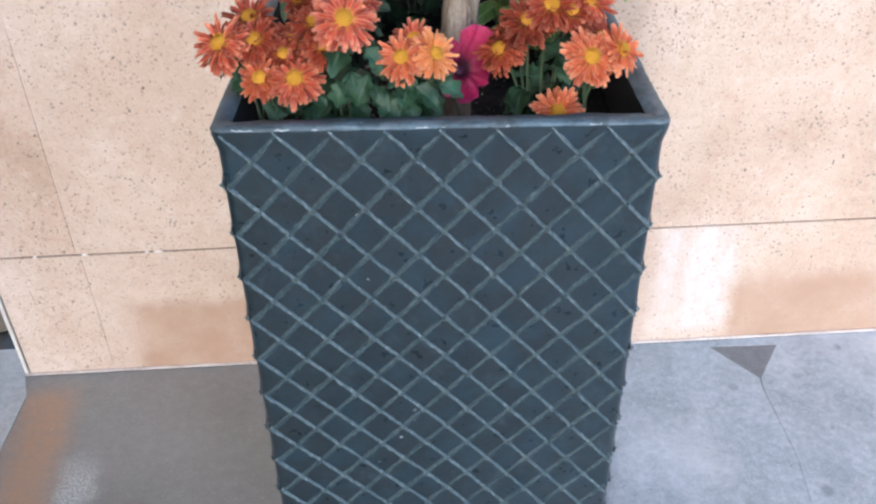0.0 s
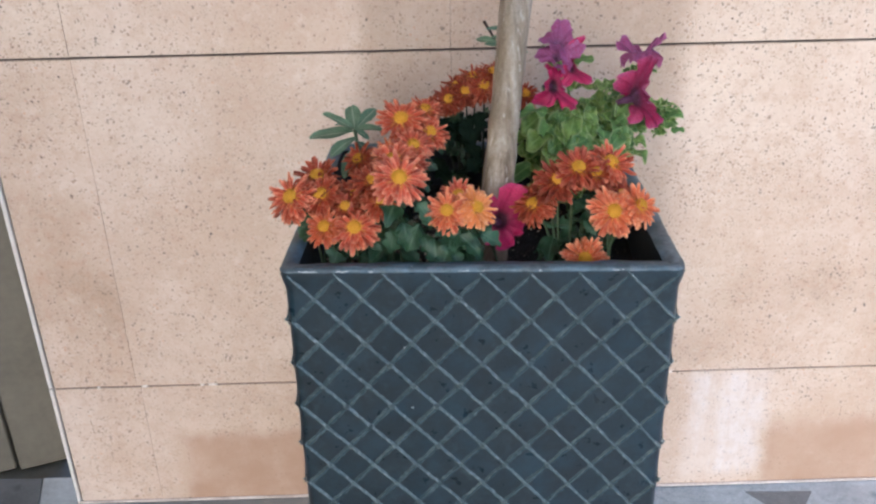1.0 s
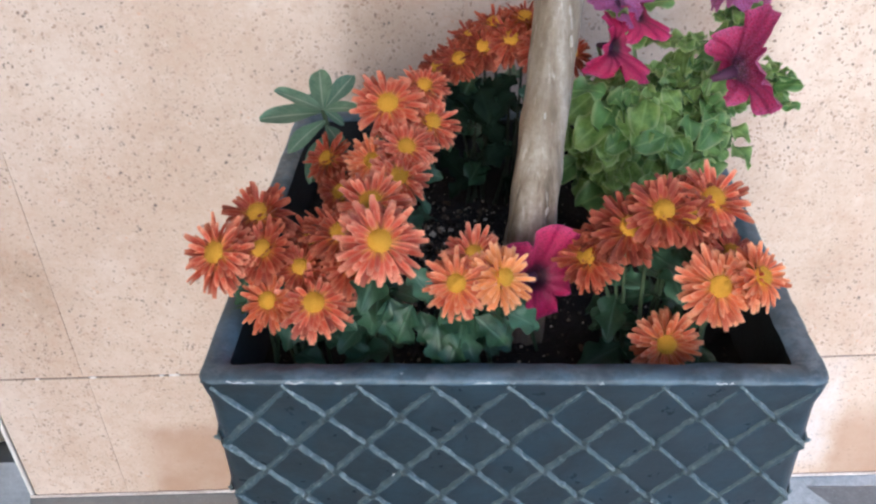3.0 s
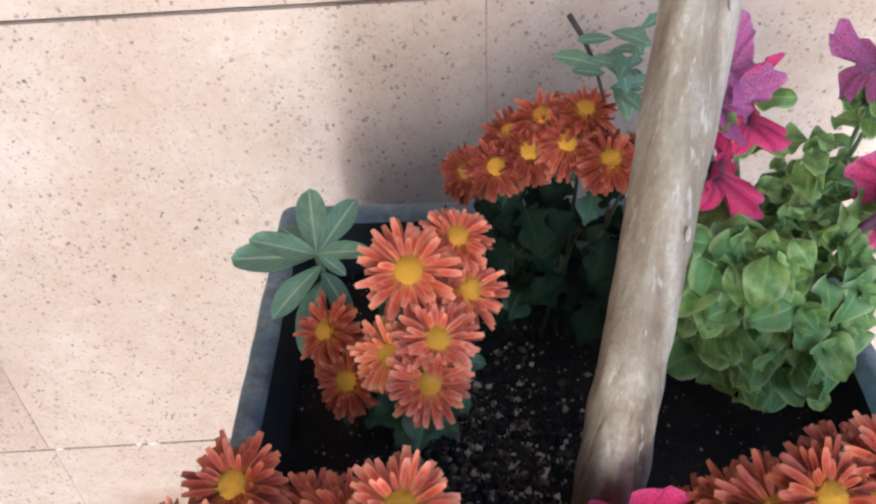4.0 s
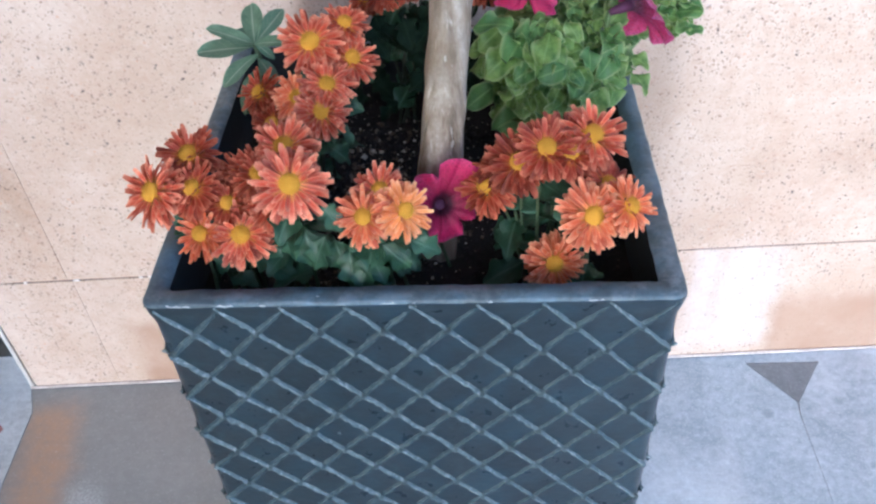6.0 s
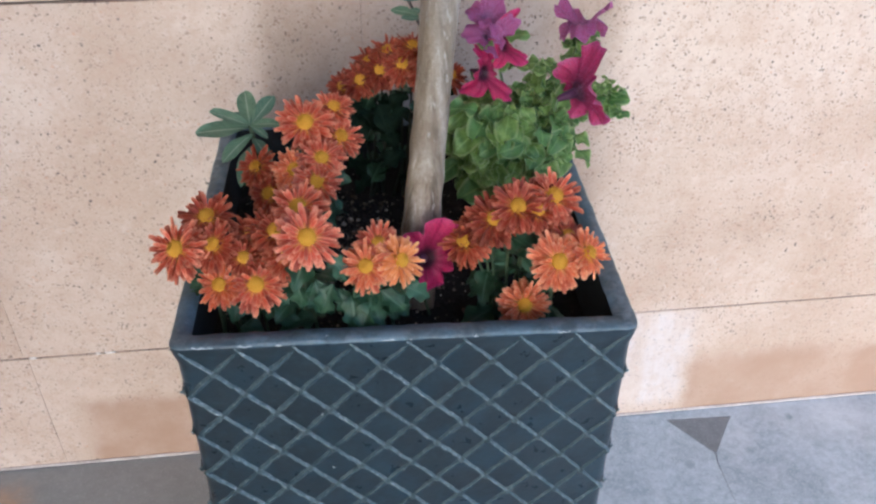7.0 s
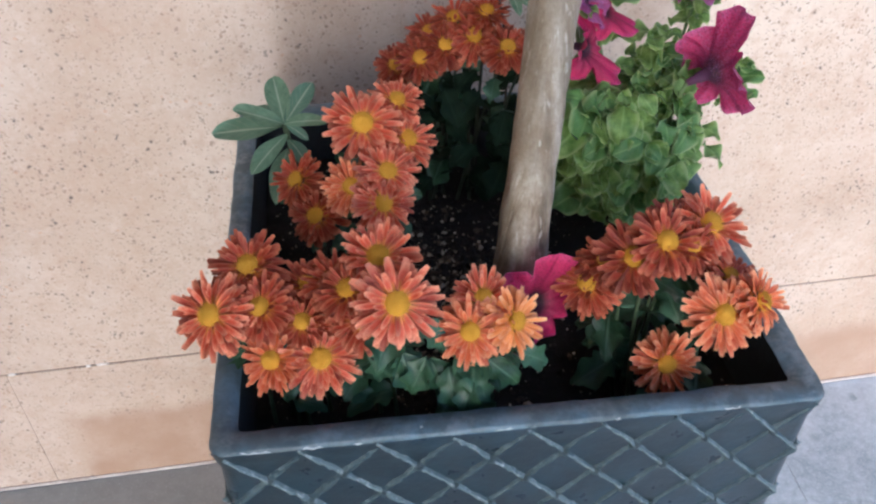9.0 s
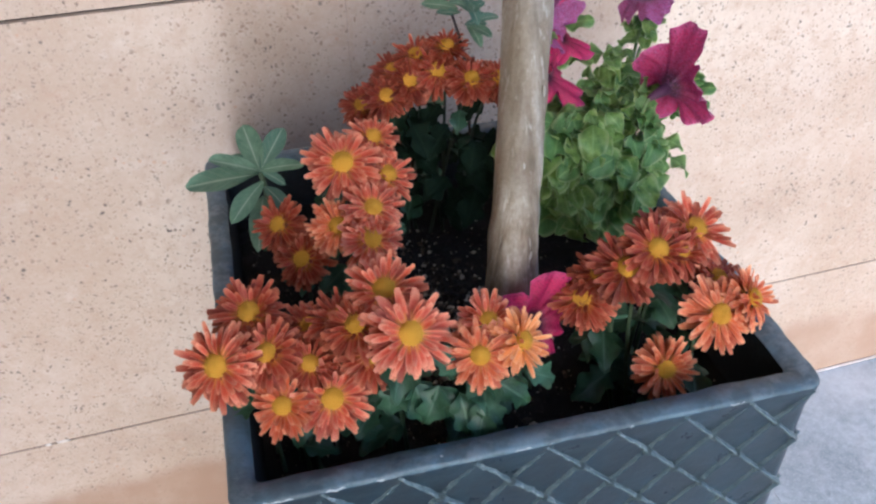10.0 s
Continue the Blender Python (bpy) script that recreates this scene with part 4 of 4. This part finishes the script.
def mum_leaf_at(plant, place, along, up, scale=1.0, k=0):
    return link("leaf", MUM_LEAVES[k % 4], plant, lying(Vector(place) - plant.matrix_basis.translation, along, up, scale))


# front corner, over the rim
mum_plant((-0.140, 0.070), "salmon orange chrysanthemums with yellow eyes leaning over the rim", [
    (-0.125, 0.047, 0.790, 0.054, (0.05, -0.72, 0.70), 0, 0),
    (-0.157, 0.049, 0.790, 0.047, (-0.25, -0.70, 0.65), 1, 1),
    (-0.161, 0.070, 0.818, 0.049, (-0.15, -0.55, 0.82), 2, 3),
    (-0.193, 0.068, 0.816, 0.057, (-0.45, -0.58, 0.67), 0, 0),
    (-0.168, 0.099, 0.829, 0.054, (-0.10, -0.30, 0.95), 1, 3),
    (-0.135, 0.066, 0.806, 0.044, (0.15, -0.45, 0.88), 4, 3),
    (-0.131, 0.097, 0.810, 0.048, (-0.05, -0.20, 0.97), 2, 3),
    (-0.143, 0.078, 0.800, 0.044, (0.10, -0.30, 0.95), 0, 3),
    (-0.199, 0.083, 0.806, 0.048, (-0.75, -0.25, 0.60), 2, 3),
], 26, 1)
mum_plant((-0.092, 0.070), "tall salmon chrysanthemums with yellow eyes above dark leaves", [
    (-0.076, 0.032, 0.849, 0.057, (0.15, -0.72, 0.68), 0, 0),
    (-0.085, 0.068, 0.856, 0.054, (-0.10, -0.40, 0.91), 1, 0),
    (-0.106, 0.060, 0.838, 0.048, (-0.35, -0.40, 0.85), 2, 3),
    (-0.098, 0.050, 0.820, 0.048, (-0.30, -0.60, 0.74), 1, 3),
    (-0.111, 0.082, 0.826, 0.048, (0.20, -0.20, 0.95), 1, 3),
], 22, 6)
front_mid = mum_plant((-0.025, 0.075), "orange chrysanthemums with dark lobed leaves beside the trunk", [
    (-0.031, 0.041, 0.810, 0.048, (-0.15, -0.72, 0.67), 0, 1),
    (0.001, 0.046, 0.811, 0.048, (0.55, -0.60, 0.58), 1, 2),
    (-0.019, 0.062, 0.819, 0.048, (0.05, -0.35, 0.93), 2, 0),
], 30, 2)
mum_plant((0.095, 0.090), "rust orange chrysanthemums with yellow eyes beside the trunk", [
    (0.083, 0.078, 0.829, 0.054, (-0.05, -0.55, 0.83), 0, 3),
    (0.103, 0.077, 0.842, 0.054, (0.10, -0.50, 0.86), 1, 3),
    (0.057, 0.089, 0.798, 0.052, (-0.50, -0.45, 0.74), 2, 3),
    (0.138, 0.091, 0.843, 0.058, (0.25, -0.40, 0.88), 1, 0),
    (0.118, 0.096, 0.842, 0.050, (0.05, -0.15, 0.98), 2, 3),
    (0.070, 0.094, 0.814, 0.046, (-0.30, -0.20, 0.93), 0, 3),
    (0.121, 0.078, 0.836, 0.046, (0.15, -0.50, 0.85), 1, 3),
], 34, 3)
mum_plant((0.130, 0.062), "low orange chrysanthemums in the planter corner", [
    (0.135, 0.038, 0.809, 0.055, (0.10, -0.75, 0.65), 0, 1),
    (0.163, 0.044, 0.813, 0.048, (0.60, -0.50, 0.62), 2, 1),
    (0.110, 0.048, 0.752, 0.051, (-0.05, -0.85, 0.52), 4, 1),
    (0.149, 0.068, 0.815, 0.046, (0.40, -0.30, 0.86), 3, 3),
    (0.158, 0.056, 0.804, 0.042, (0.70, -0.30, 0.60), 1, 0),
], 7, 8)
mum_plant((-0.100, 0.200), "salmon chrysanthemums with yellow eyes and dark leaves", [
    (-0.086, 0.219, 0.853, 0.062, (-0.02, -0.60, 0.80), 0, 0),
    (-0.051, 0.220, 0.836, 0.052, (0.45, -0.50, 0.74), 1, 0),
    (-0.070, 0.186, 0.832, 0.050, (0.15, -0.50, 0.85), 0, 0),
    (-0.075, 0.167, 0.817, 0.052, (0.10, -0.70, 0.70), 2, 0),
    (-0.058, 0.242, 0.858, 0.048, (0.15, -0.30, 0.93), 2, 0),
    (-0.098, 0.186, 0.820, 0.048, (-0.20, -0.60, 0.77), 1, 1),
    (-0.141, 0.222, 0.803, 0.048, (-0.55, -0.40, 0.73), 4, 3),
    (-0.127, 0.196, 0.786, 0.050, (-0.35, -0.65, 0.67), 2, 3),
], 40, 4, SHADE_STEM)
back_mid = mum_plant((-0.010, 0.300), "rust red chrysanthemums against the wall behind the trunk", [
    (-0.052, 0.341, 0.831, 0.046, (-0.35, -0.55, 0.76), 2, 3),
    (-0.032, 0.324, 0.846, 0.047, (-0.10, -0.60, 0.79), 4, 3),
    (-0.010, 0.327, 0.856, 0.049, (-0.05, -0.60, 0.80), 1, 3),
    (0.014, 0.326, 0.863, 0.051, (0.0, -0.55, 0.83), 0, 3),
    (0.040, 0.310, 0.860, 0.050, (0.10, -0.50, 0.86), 2, 3),
    (-0.001, 0.345, 0.872, 0.050, (-0.15, -0.10, 0.98), 4, 3),
    (0.026, 0.342, 0.878, 0.048, (0.0, -0.15, 0.99), 2, 3),
    (0.066, 0.314, 0.855, 0.048, (0.40, -0.40, 0.82), 2, 3),
    (-0.022, 0.345, 0.860, 0.046, (-0.20, -0.20, 0.95), 1, 3),
], 20, 5, SHADE_STEM)

# leaves under the flowers by the wall, coloured dark for the shade there
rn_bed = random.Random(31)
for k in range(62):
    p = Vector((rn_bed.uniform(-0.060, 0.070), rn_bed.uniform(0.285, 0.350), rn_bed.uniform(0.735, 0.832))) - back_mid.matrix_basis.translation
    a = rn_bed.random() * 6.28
    link("leaf", SHADE_LEAVES[k % 4], back_mid, lying(p, (math.cos(a), math.sin(a) - 0.6, rn_bed.uniform(-0.7, 0.0)), (rn_bed.uniform(-0.4, 0.4), -0.5, 1), rn_bed.uniform(0.7, 1.1)))
# leaves that hang inside the front rim
for k, (p, a, s) in enumerate([((-0.074, 0.042, 0.797), (0.2, -0.7, -0.9), 1.0), ((-0.059, 0.037, 0.795), (-0.5, -0.6, -0.8), 0.95), ((-0.044, 0.042, 0.778), (0.1, -0.8, -0.7), 1.0),
                               ((-0.019, 0.041, 0.783), (0.7, -0.4, -0.4), 0.95), ((-0.029, 0.037, 0.773), (-0.3, -0.8, -0.5), 0.9), ((-0.084, 0.057, 0.783), (-0.3, -0.5, -0.9), 0.9),
                               ((0.001, 0.046, 0.783), (0.9, -0.2, -0.3), 0.9), ((-0.061, 0.051, 0.814), (0.5, -0.5, -0.4), 0.8)]):
    mum_leaf_at(front_mid, p, a, (0, -0.6, 0.8), 0.85 * s, k)
    mum_leaf_at(front_mid, Vector(p) + Vector((rn_bed.uniform(-0.012, 0.012), 0.006, rn_bed.uniform(-0.012, 0.004))), Vector(a) + Vector((rn_bed.uniform(-0.8, 0.8), 0, 0)), (rn_bed.uniform(-0.3, 0.3), -0.5, 0.8), 0.72 * s, k + 2)


# ---- petunias ----
def petunia_mesh(seed, wilt):
    """A five-lobed trumpet of radius 1 that opens along z; its notched lobes fold back and curl as it wilts."""
    rn = random.Random(seed)
    bm = bmesh.new()
    uv = bm.loops.layers.uv.new("UVMap")
    turns, levels = 70, 11
    o = rn.random() * 9
    fold = [rn.uniform(-0.85, 0.45) * wilt for _ in range(5)]
    reach = [1 + rn.uniform(-0.25, 0.10) * wilt for _ in range(5)]
    notch = [rn.uniform(0.12, 0.25) + 0.45 * wilt * rn.random() for _ in range(5)]
    vs = []
    for i in range(levels + 1):
        v = i / levels
        ring = []
        for k in range(turns):
            w = 2 * math.pi * k / turns
            lobe, a = divmod(5 * k / turns, 1.0)
            lobe = int(lobe)
            near = lobe if a < 0.5 else (lobe + 1) % 5
            side = abs(2 * a - 1)          # 0 in the middle of a lobe, 1 at a notch
            blend = 0.5 * side ** 3
            other = (lobe + 1) % 5 if a >= 0.5 else (lobe - 1) % 5
            f = fold[lobe] * (1 - blend) + fold[other] * blend
            edge = 1 - notch[near] * side ** 8 * v ** 1.5 - 0.10 * side ** 2 * v
            rim = 0.10 * noise.noise(Vector((math.cos(w) * 5, math.sin(w) * 5, o))) * v ** 3
            r = 0.10 + 0.92 * v ** 1.05 * ((0.74 + 0.28 * v) * edge * reach[lobe] + rim) * (1 - 0.20 * abs(f) * v)
            z = -0.48 * (1 - v) ** 1.7 + f * v ** 2.4 * (1 - 0.35 * side)
            z += v ** 2.2 * ((0.10 + 0.22 * wilt) * noise.noise(Vector((math.cos(w) * 1.9, math.sin(w) * 1.9, o + 3))) + (0.04 + 0.05 * wilt) * math.sin(13 * w + o) + 0.03 * math.sin(23 * w))
            ring.append(bm.verts.new((r * math.cos(w), r * math.sin(w), z)))
        vs.append(ring)
    for i in range(levels):
        for k in range(turns):
            k2 = (k + 1) % turns
            f = bm.faces.new((vs[i][k], vs[i][k2], vs[i + 1][k2], vs[i + 1][k]))
            for loop, (uu, vv) in zip(f.loops, ((k, i), (k + 1, i), (k + 1, i + 1), (k, i + 1))):
                loop[uv].uv = (uu / turns, vv / levels)
    return mesh_from(bm, "bloom", PETUNIA)


BLOOMS = [petunia_mesh(3, 0.45), petunia_mesh(8, 0.8), petunia_mesh(15, 1.0)]
for me, material in ((BLOOMS[1], PETUNIA_FADED), (BLOOMS[2], PETUNIA_FADED), (BLOOMS[1], PETUNIA_PURPLE), (BLOOMS[2], PETUNIA_PURPLE)):
    c = me.copy()
    c.materials.clear()
    c.materials.append(material)
    BLOOMS.append(c)
TUBE = mesh_from(tube([(0, 0, -0.95), (0, 0, -0.70), (0, 0, -0.46)], [0.06, 0.10, 0.13], 10), "flower_tube", PETUNIA_TUBE, True)


def bloom(plant, place, normal, radius, k, spin=0.0):
    b = link("bloom", BLOOMS[k], plant, facing(Vector(place) - plant.matrix_basis.translation, normal, spin, radius))
    link("flower_tube", TUBE, b)
    return b


def curve_points(a, b, sag, n=8):
    a, b = Vector(a), Vector(b)
    c = (a + b) / 2 + Vector(sag)
    return [a.lerp(c, i / (n - 1)).lerp(c.lerp(b, i / (n - 1)), i / (n - 1)) for i in range(n)]


def petunia_plant():
    rn = random.Random(77)
    root = Vector((0.140, 0.270, SOIL_Z - 0.01))
    plant = empty("petunia", root, "light green petunia with ruffled magenta blooms at the rim", "flower")
    blooms = [((0.210, 0.350, 0.903), (-0.10, 0.30, 0.85), 0.034, 4, 0.4), ((0.200, 0.246, 0.868), (0.82, 0.34, 0.12), 0.041, 5, 0.9),
              ((0.106, 0.322, 0.920), (0.20, -0.30, 0.90), 0.029, 3, 0.2), ((0.108, 0.302, 0.903), (0.55, -0.60, 0.50), 0.027, 4, 2.0),
              ((0.102, 0.272, 0.872), (0.60, -0.70, 0.15), 0.029, 2, 0.7), ((0.127, 0.312, 0.890), (0.70, -0.45, 0.45), 0.029, 2, 3.0)]
    for place, normal, r, k, spin in blooms:
        bloom(plant, place, normal, r, k, spin)
        n_ = Vector(normal).normalized()
        foot = Vector((place[0] * 0.5 + 0.07, place[1] * 0.4 + 0.17, SOIL_Z)) - root
        end = Vector(place) - n_ * r * 0.95 - root
        part("stem", tube(curve_points(foot, end, (0.0, 0.01, 0.03)), 0.0016, 6), PETUNIA_STEM, plant, smooth=True)
    # the leafy mound: shells of leaves that overlap outwards and downwards
    heart = Vector((0.138, 0.258, 0.780))
    for k in range(330):
        d = Vector((rn.gauss(0, 1), rn.gauss(-0.25, 1), rn.gauss(0.25, 0.8))).normalized()
        if d.z < -0.35:
            d.z = -d.z
        r = rn.choice((1.0, 0.95, 0.86, 0.74, 0.6)) * rn.uniform(0.9, 1.08)
        c = heart + Vector((d.x * 0.062 * r, d.y * 0.058 * r, d.z * 0.082 * r))
        c.x = min(c.x, 0.150 if c.z < 0.805 else 0.195)
        a = rn.random() * 6.28
        along = Vector((d.x, d.y, -0.35)) + 0.75 * Vector((math.cos(a), math.sin(a), rn.uniform(-0.5, 0.4)))
        up = d + Vector((rn.uniform(-0.45, 0.45), rn.uniform(-0.6, 0.2), rn.uniform(0.0, 0.7)))
        link("leaf", PET_LEAVES[k % 4], plant, lying(c - root, along, up, rn.uniform(0.45, 0.84)))
    # broad leaves towards the trunk
    for k in range(40):
        c = Vector((rn.gauss(0.090, 0.013), rn.gauss(0.268, 0.024), rn.uniform(0.745, 0.850)))
        a = rn.random() * 6.28
        along = Vector((math.cos(a), math.sin(a) - 0.4, rn.uniform(-0.6, 0.3)))
        up = Vector((rn.uniform(-0.5, 0.5), rn.uniform(-0.9, 0.0), 1))
        link("leaf", PET_LEAVES[(1, 3, 0)[k % 3]], plant, lying(c - root, along, up, rn.uniform(0.7, 1.1)))
    # a looser tuft above the mound, behind the blooms
    for k in range(28):
        c = Vector((rn.uniform(0.095, 0.195), rn.gauss(0.300, 0.016), rn.uniform(0.822, 0.862)))
        a = rn.random() * 6.28
        up = Vector((rn.uniform(-0.6, 0.6), rn.uniform(-0.9, 0.0), 0.9))
        link("leaf", PET_LEAVES[k % 4], plant, lying(c - root, (math.cos(a), math.sin(a) - 0.3, rn.uniform(-0.5, 0.5)), up, rn.uniform(0.5, 0.9)))
    # small leaves up the flower stalks
    for place, n_, spread in (((0.208, 0.344, 0.872), 16, 0.010), ((0.230, 0.300, 0.828), 30, 0.018), ((0.112, 0.318, 0.880), 12, 0.014), ((0.203, 0.286, 0.836), 28, 0.018), ((0.165, 0.300, 0.855), 14, 0.016)):
        for k in range(n_):
            a = rn.random() * 6.28
            p = Vector(place) + Vector((rn.uniform(-1, 1) * spread, rn.uniform(-1, 1) * spread, rn.uniform(-1.2, 1.0) * spread))
            link("leaf", PET_LEAVES[k % 4], plant, lying(p - root, (math.cos(a), math.sin(a), rn.uniform(-0.2, 0.7)), (rn.uniform(-0.4, 0.4), -0.4, 1), rn.uniform(0.38, 0.68)))
        part("stem", tube(curve_points((rn.uniform(-0.02, 0.03), 0.01, 0), Vector(place) - root, (0.01, 0.01, 0.02)), 0.0016, 6), PETUNIA_STEM, plant, smooth=True)
    return plant


petunia_plant()


def low_petunia():
    root = Vector((0.028, 0.098, soil_z(0.028, 0.098)))
    plant = empty("petunia", root, "single magenta petunia bloom low beside the trunk", "flower")
    bloom(plant, (0.029, 0.086, 0.780), (0.38, -0.72, 0.50), 0.036, 1, 0.3)
    part("stem", tube(curve_points((0, 0, 0), Vector((0.013, 0.093, 0.759)) - root, (0, 0.01, 0)), 0.0015, 6), STEM, plant, smooth=True)
    return plant


low_petunia()


# ---- the plant with long pale-ribbed leaves ----
def sage_plant():
    rn = random.Random(9)
    root = Vector((-0.140, 0.270, soil_z(-0.140, 0.270)))
    plant = empty("seedling", root, "upright seedling with long grey-green pale-ribbed leaves", "plant")
    crown = Vector((-0.147, 0.269, 0.823)) - root
    pts = curve_points((0, 0, -0.005), crown, (0.004, 0.0, 0.01))
    part("stem", tube(pts, 0.0022, 7), STEM, plant, smooth=True)
    for tip, k in (((-0.215, 0.284, 0.806), 0), ((-0.188, 0.254, 0.850), 0), ((-0.176, 0.232, 0.797), 1), ((-0.156, 0.319, 0.843), 0), ((-0.119, 0.306, 0.842), 0),
                   ((-0.108, 0.268, 0.822), 1), ((-0.156, 0.226, 0.775), 2), ((-0.126, 0.240, 0.790), 2), ((-0.178, 0.300, 0.822), 1), ((-0.128, 0.256, 0.812), 1)):
        foot = crown + Vector((rn.uniform(-1, 1) * 0.002, rn.uniform(-1, 1) * 0.002, -0.022 * max(0.0, 0.81 - tip[2]) / 0.03))
        reach = (Vector(tip) - root - foot) * 0.88
        link("leaf", SAGE_LEAVES[k], plant, lying(foot, reach + Vector((0, 0, (0.05, 0.22, 0.4)[k] * reach.length)), (rn.uniform(-0.3, 0.3), -0.3, 1), reach.length / 0.056))
    return plant


sage_plant()


# ---- the dry stub with small grey-green leaves behind the trunk ----
def dry_stub():
    rn = random.Random(12)
    root = Vector((0.035, 0.350, soil_z(0.035, 0.350)))
    plant = empty("dry_stem", root, "dry brown stem stub with small grey-green leaves", "plant")
    tip = Vector((0.0135, 0.353, 0.936)) - root
    part("stem", tube(curve_points((0.01, -0.005, 0), tip, (0.030, -0.01, 0.05), 10), [0.0012] * 8 + [0.0015, 0.0020], 7, 0.5), DRY, plant, smooth=True)
    for k in range(20):
        a = rn.random() * 6.28
        p = Vector((0.042 + rn.gauss(0, 0.010), 0.332 + rn.gauss(0, 0.006), 0.910 + rn.gauss(0, 0.011))) - root
        link("leaf", SAGE_LEAVES[k % 3], plant, lying(p, (math.cos(a), math.sin(a), rn.uniform(-0.2, 0.6)), (0, -0.5, 1), rn.uniform(0.30, 0.55)))
    return plant


dry_stub()
